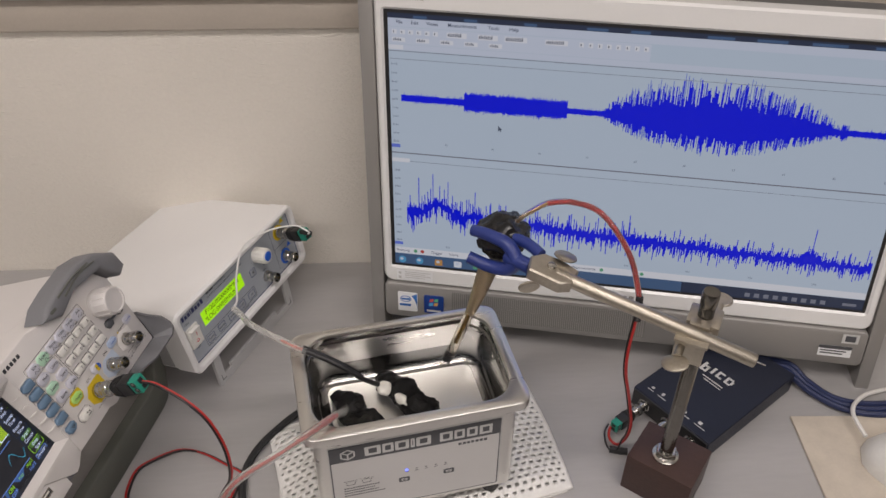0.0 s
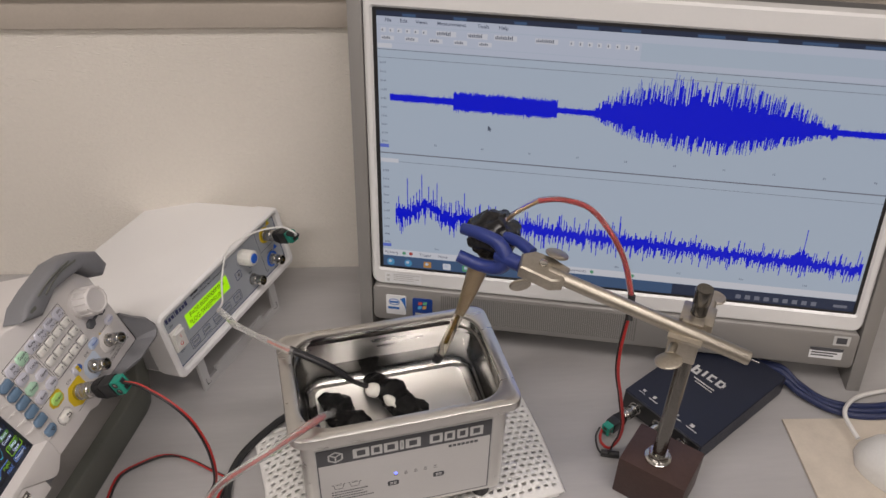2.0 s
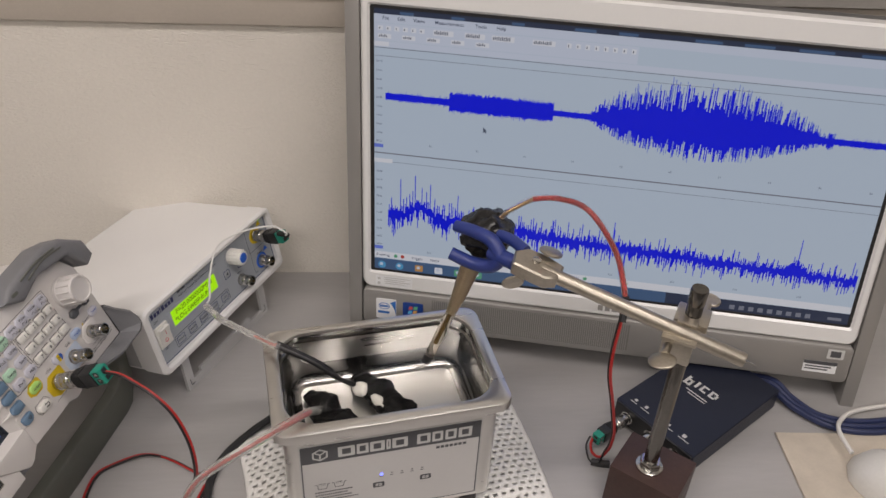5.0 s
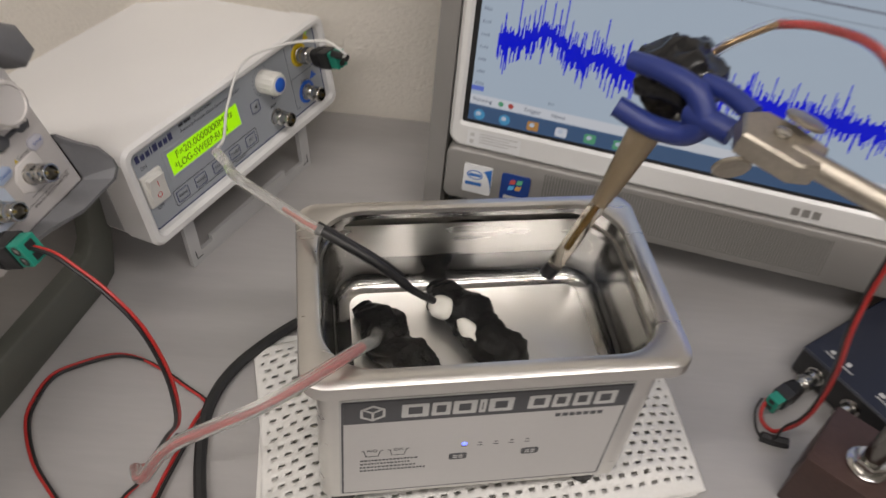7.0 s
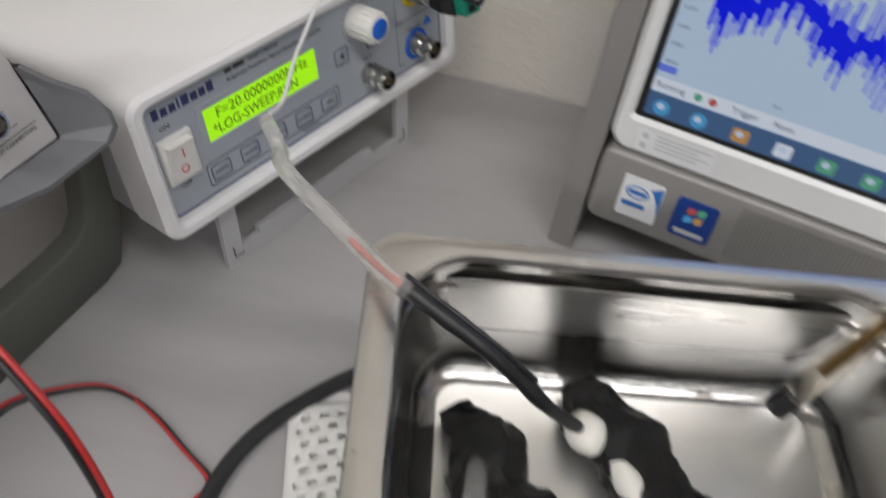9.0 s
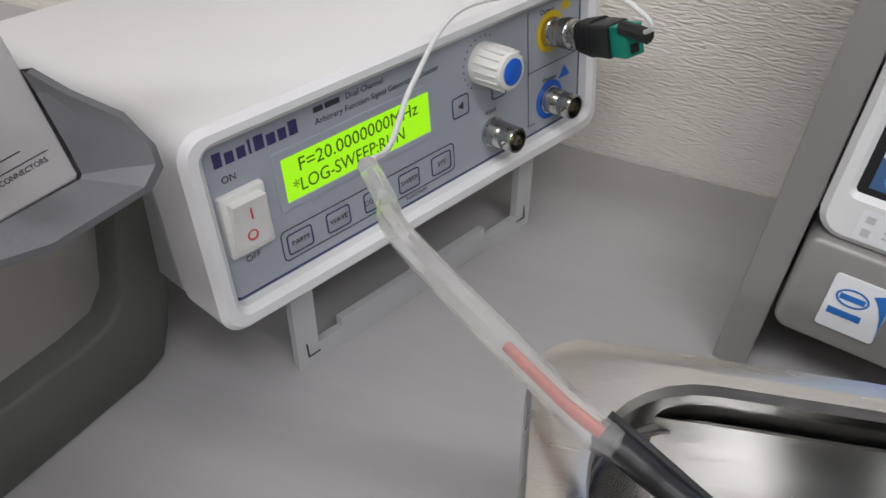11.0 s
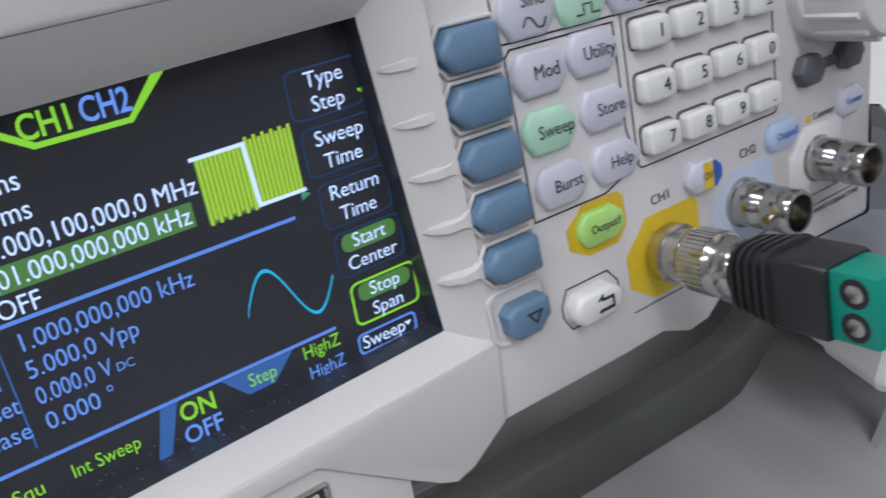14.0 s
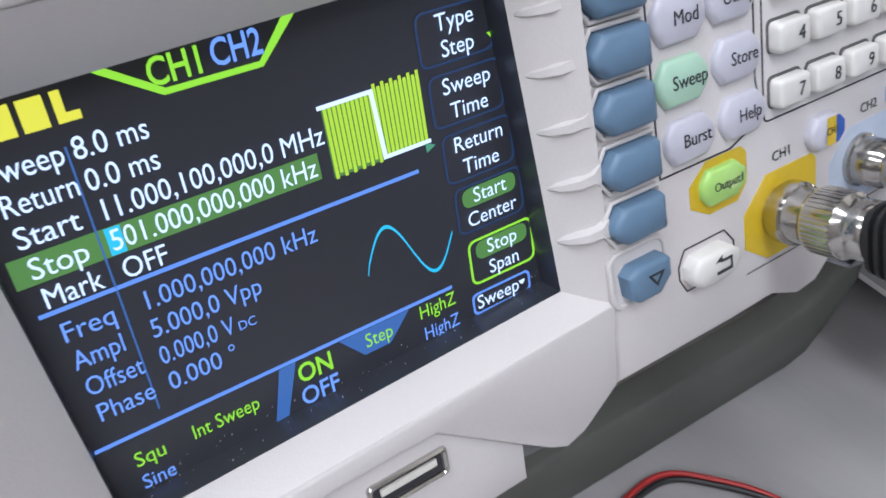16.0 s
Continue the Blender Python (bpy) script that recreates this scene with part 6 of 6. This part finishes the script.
def transducer(name, place, yaw, size, seed, label, hole):
    t = thing(name, Matrix.Translation(place) @ Matrix.Rotation(radians(yaw), 4, "Z"), label, "transducer")
    bm = bmesh.new()
    n, mns = 64, 36
    loops = []
    for i in range(n + 1):
        f = i / n
        x = (f - 0.5) * size[0]
        w = size[1] * (0.25 + 0.75 * math.sin(math.pi * min(0.97, max(0.03, f))) ** 0.55) * (1 + 0.3 * noise.noise(Vector((f * 4, seed, 0))))
        h = size[2] * (0.3 + 0.7 * math.sin(math.pi * min(0.97, max(0.03, f))) ** 0.6) * (1 + 0.35 * noise.noise(Vector((f * 5, 0, seed))))
        dy = size[1] * 0.22 * noise.noise(Vector((f * 3, 7, seed)))
        loop = []
        for k in range(mns):
            a = 2 * math.pi * k / mns
            q = Vector((f * 7, math.cos(a) * 1.5, math.sin(a) * 1.5 + seed))
            rr = 1 + 0.26 * noise.noise(q) + 0.14 * noise.noise(q * 2.3) + 0.07 * noise.noise(q * 5.1) + 0.05 * noise.noise(q * 13)
            loop.append((x, dy + w * 0.5 * math.cos(a) * rr, h * 0.5 + h * 0.5 * math.sin(a) * rr))
        loops.append(loop)
    part("clay", loft(loops, bm=bm), CLAY, t, "lumpy matte black clay")
    for p, r, sq in hole:
        part("foam", lump(r, seed + 3, 0.15, 1.5, sq, 3), FOAM, t, "off-white foam showing through", m=Matrix.Translation(p))
    return t


transducer("transducer", (0.0290, 0.0455, 0.0752), -60, (0.064, 0.025, 0.024), 2.0, "black clay-coated transducer lying in the water", ())
transducer("transducer", (0.0730, 0.0540, 0.0752), -62, (0.075, 0.028, 0.023), 5.0, "black clay-coated transducer with white foam patches under water", (((-0.0175, -0.0110, 0.0165), 0.0076, (1.0, 0.9, 1.0)), ((0.002, -0.0080, 0.0165), 0.0066, (1.35, 0.7, 0.8))))


def water():
    z, x0, x1, y0, y1 = 0.1215, -0.0079, 0.1512, 0.0021, 0.1003
    loops = []
    for d in (0.0, 0.0012, 0.003, 0.006, 0.012, 0.02, 0.03, 0.04):
        lift = 0.0012 * math.exp(-d / 0.0014)
        loops.append([(x, y, z + lift * (1 + 1.3 * noise.noise(Vector((x * 160, y * 160, 5)))) + 0.00022 * noise.noise(Vector((x * 110, y * 110, 2)))) for x, y in rrect(x0 + d, y0 + d, x1 - d, y1 - d, max(0.0235 - d, 0.003), 8)])
    ob = part("water", loft(loops, False, True), WATER)
    for p in ob.data.polygons:
        if p.normal.z < 0:
            p.flip()
    ob.visible_shadow = False
    tagged(ob, "clear still water filling the steel tank", "water", kind="structure")


water()
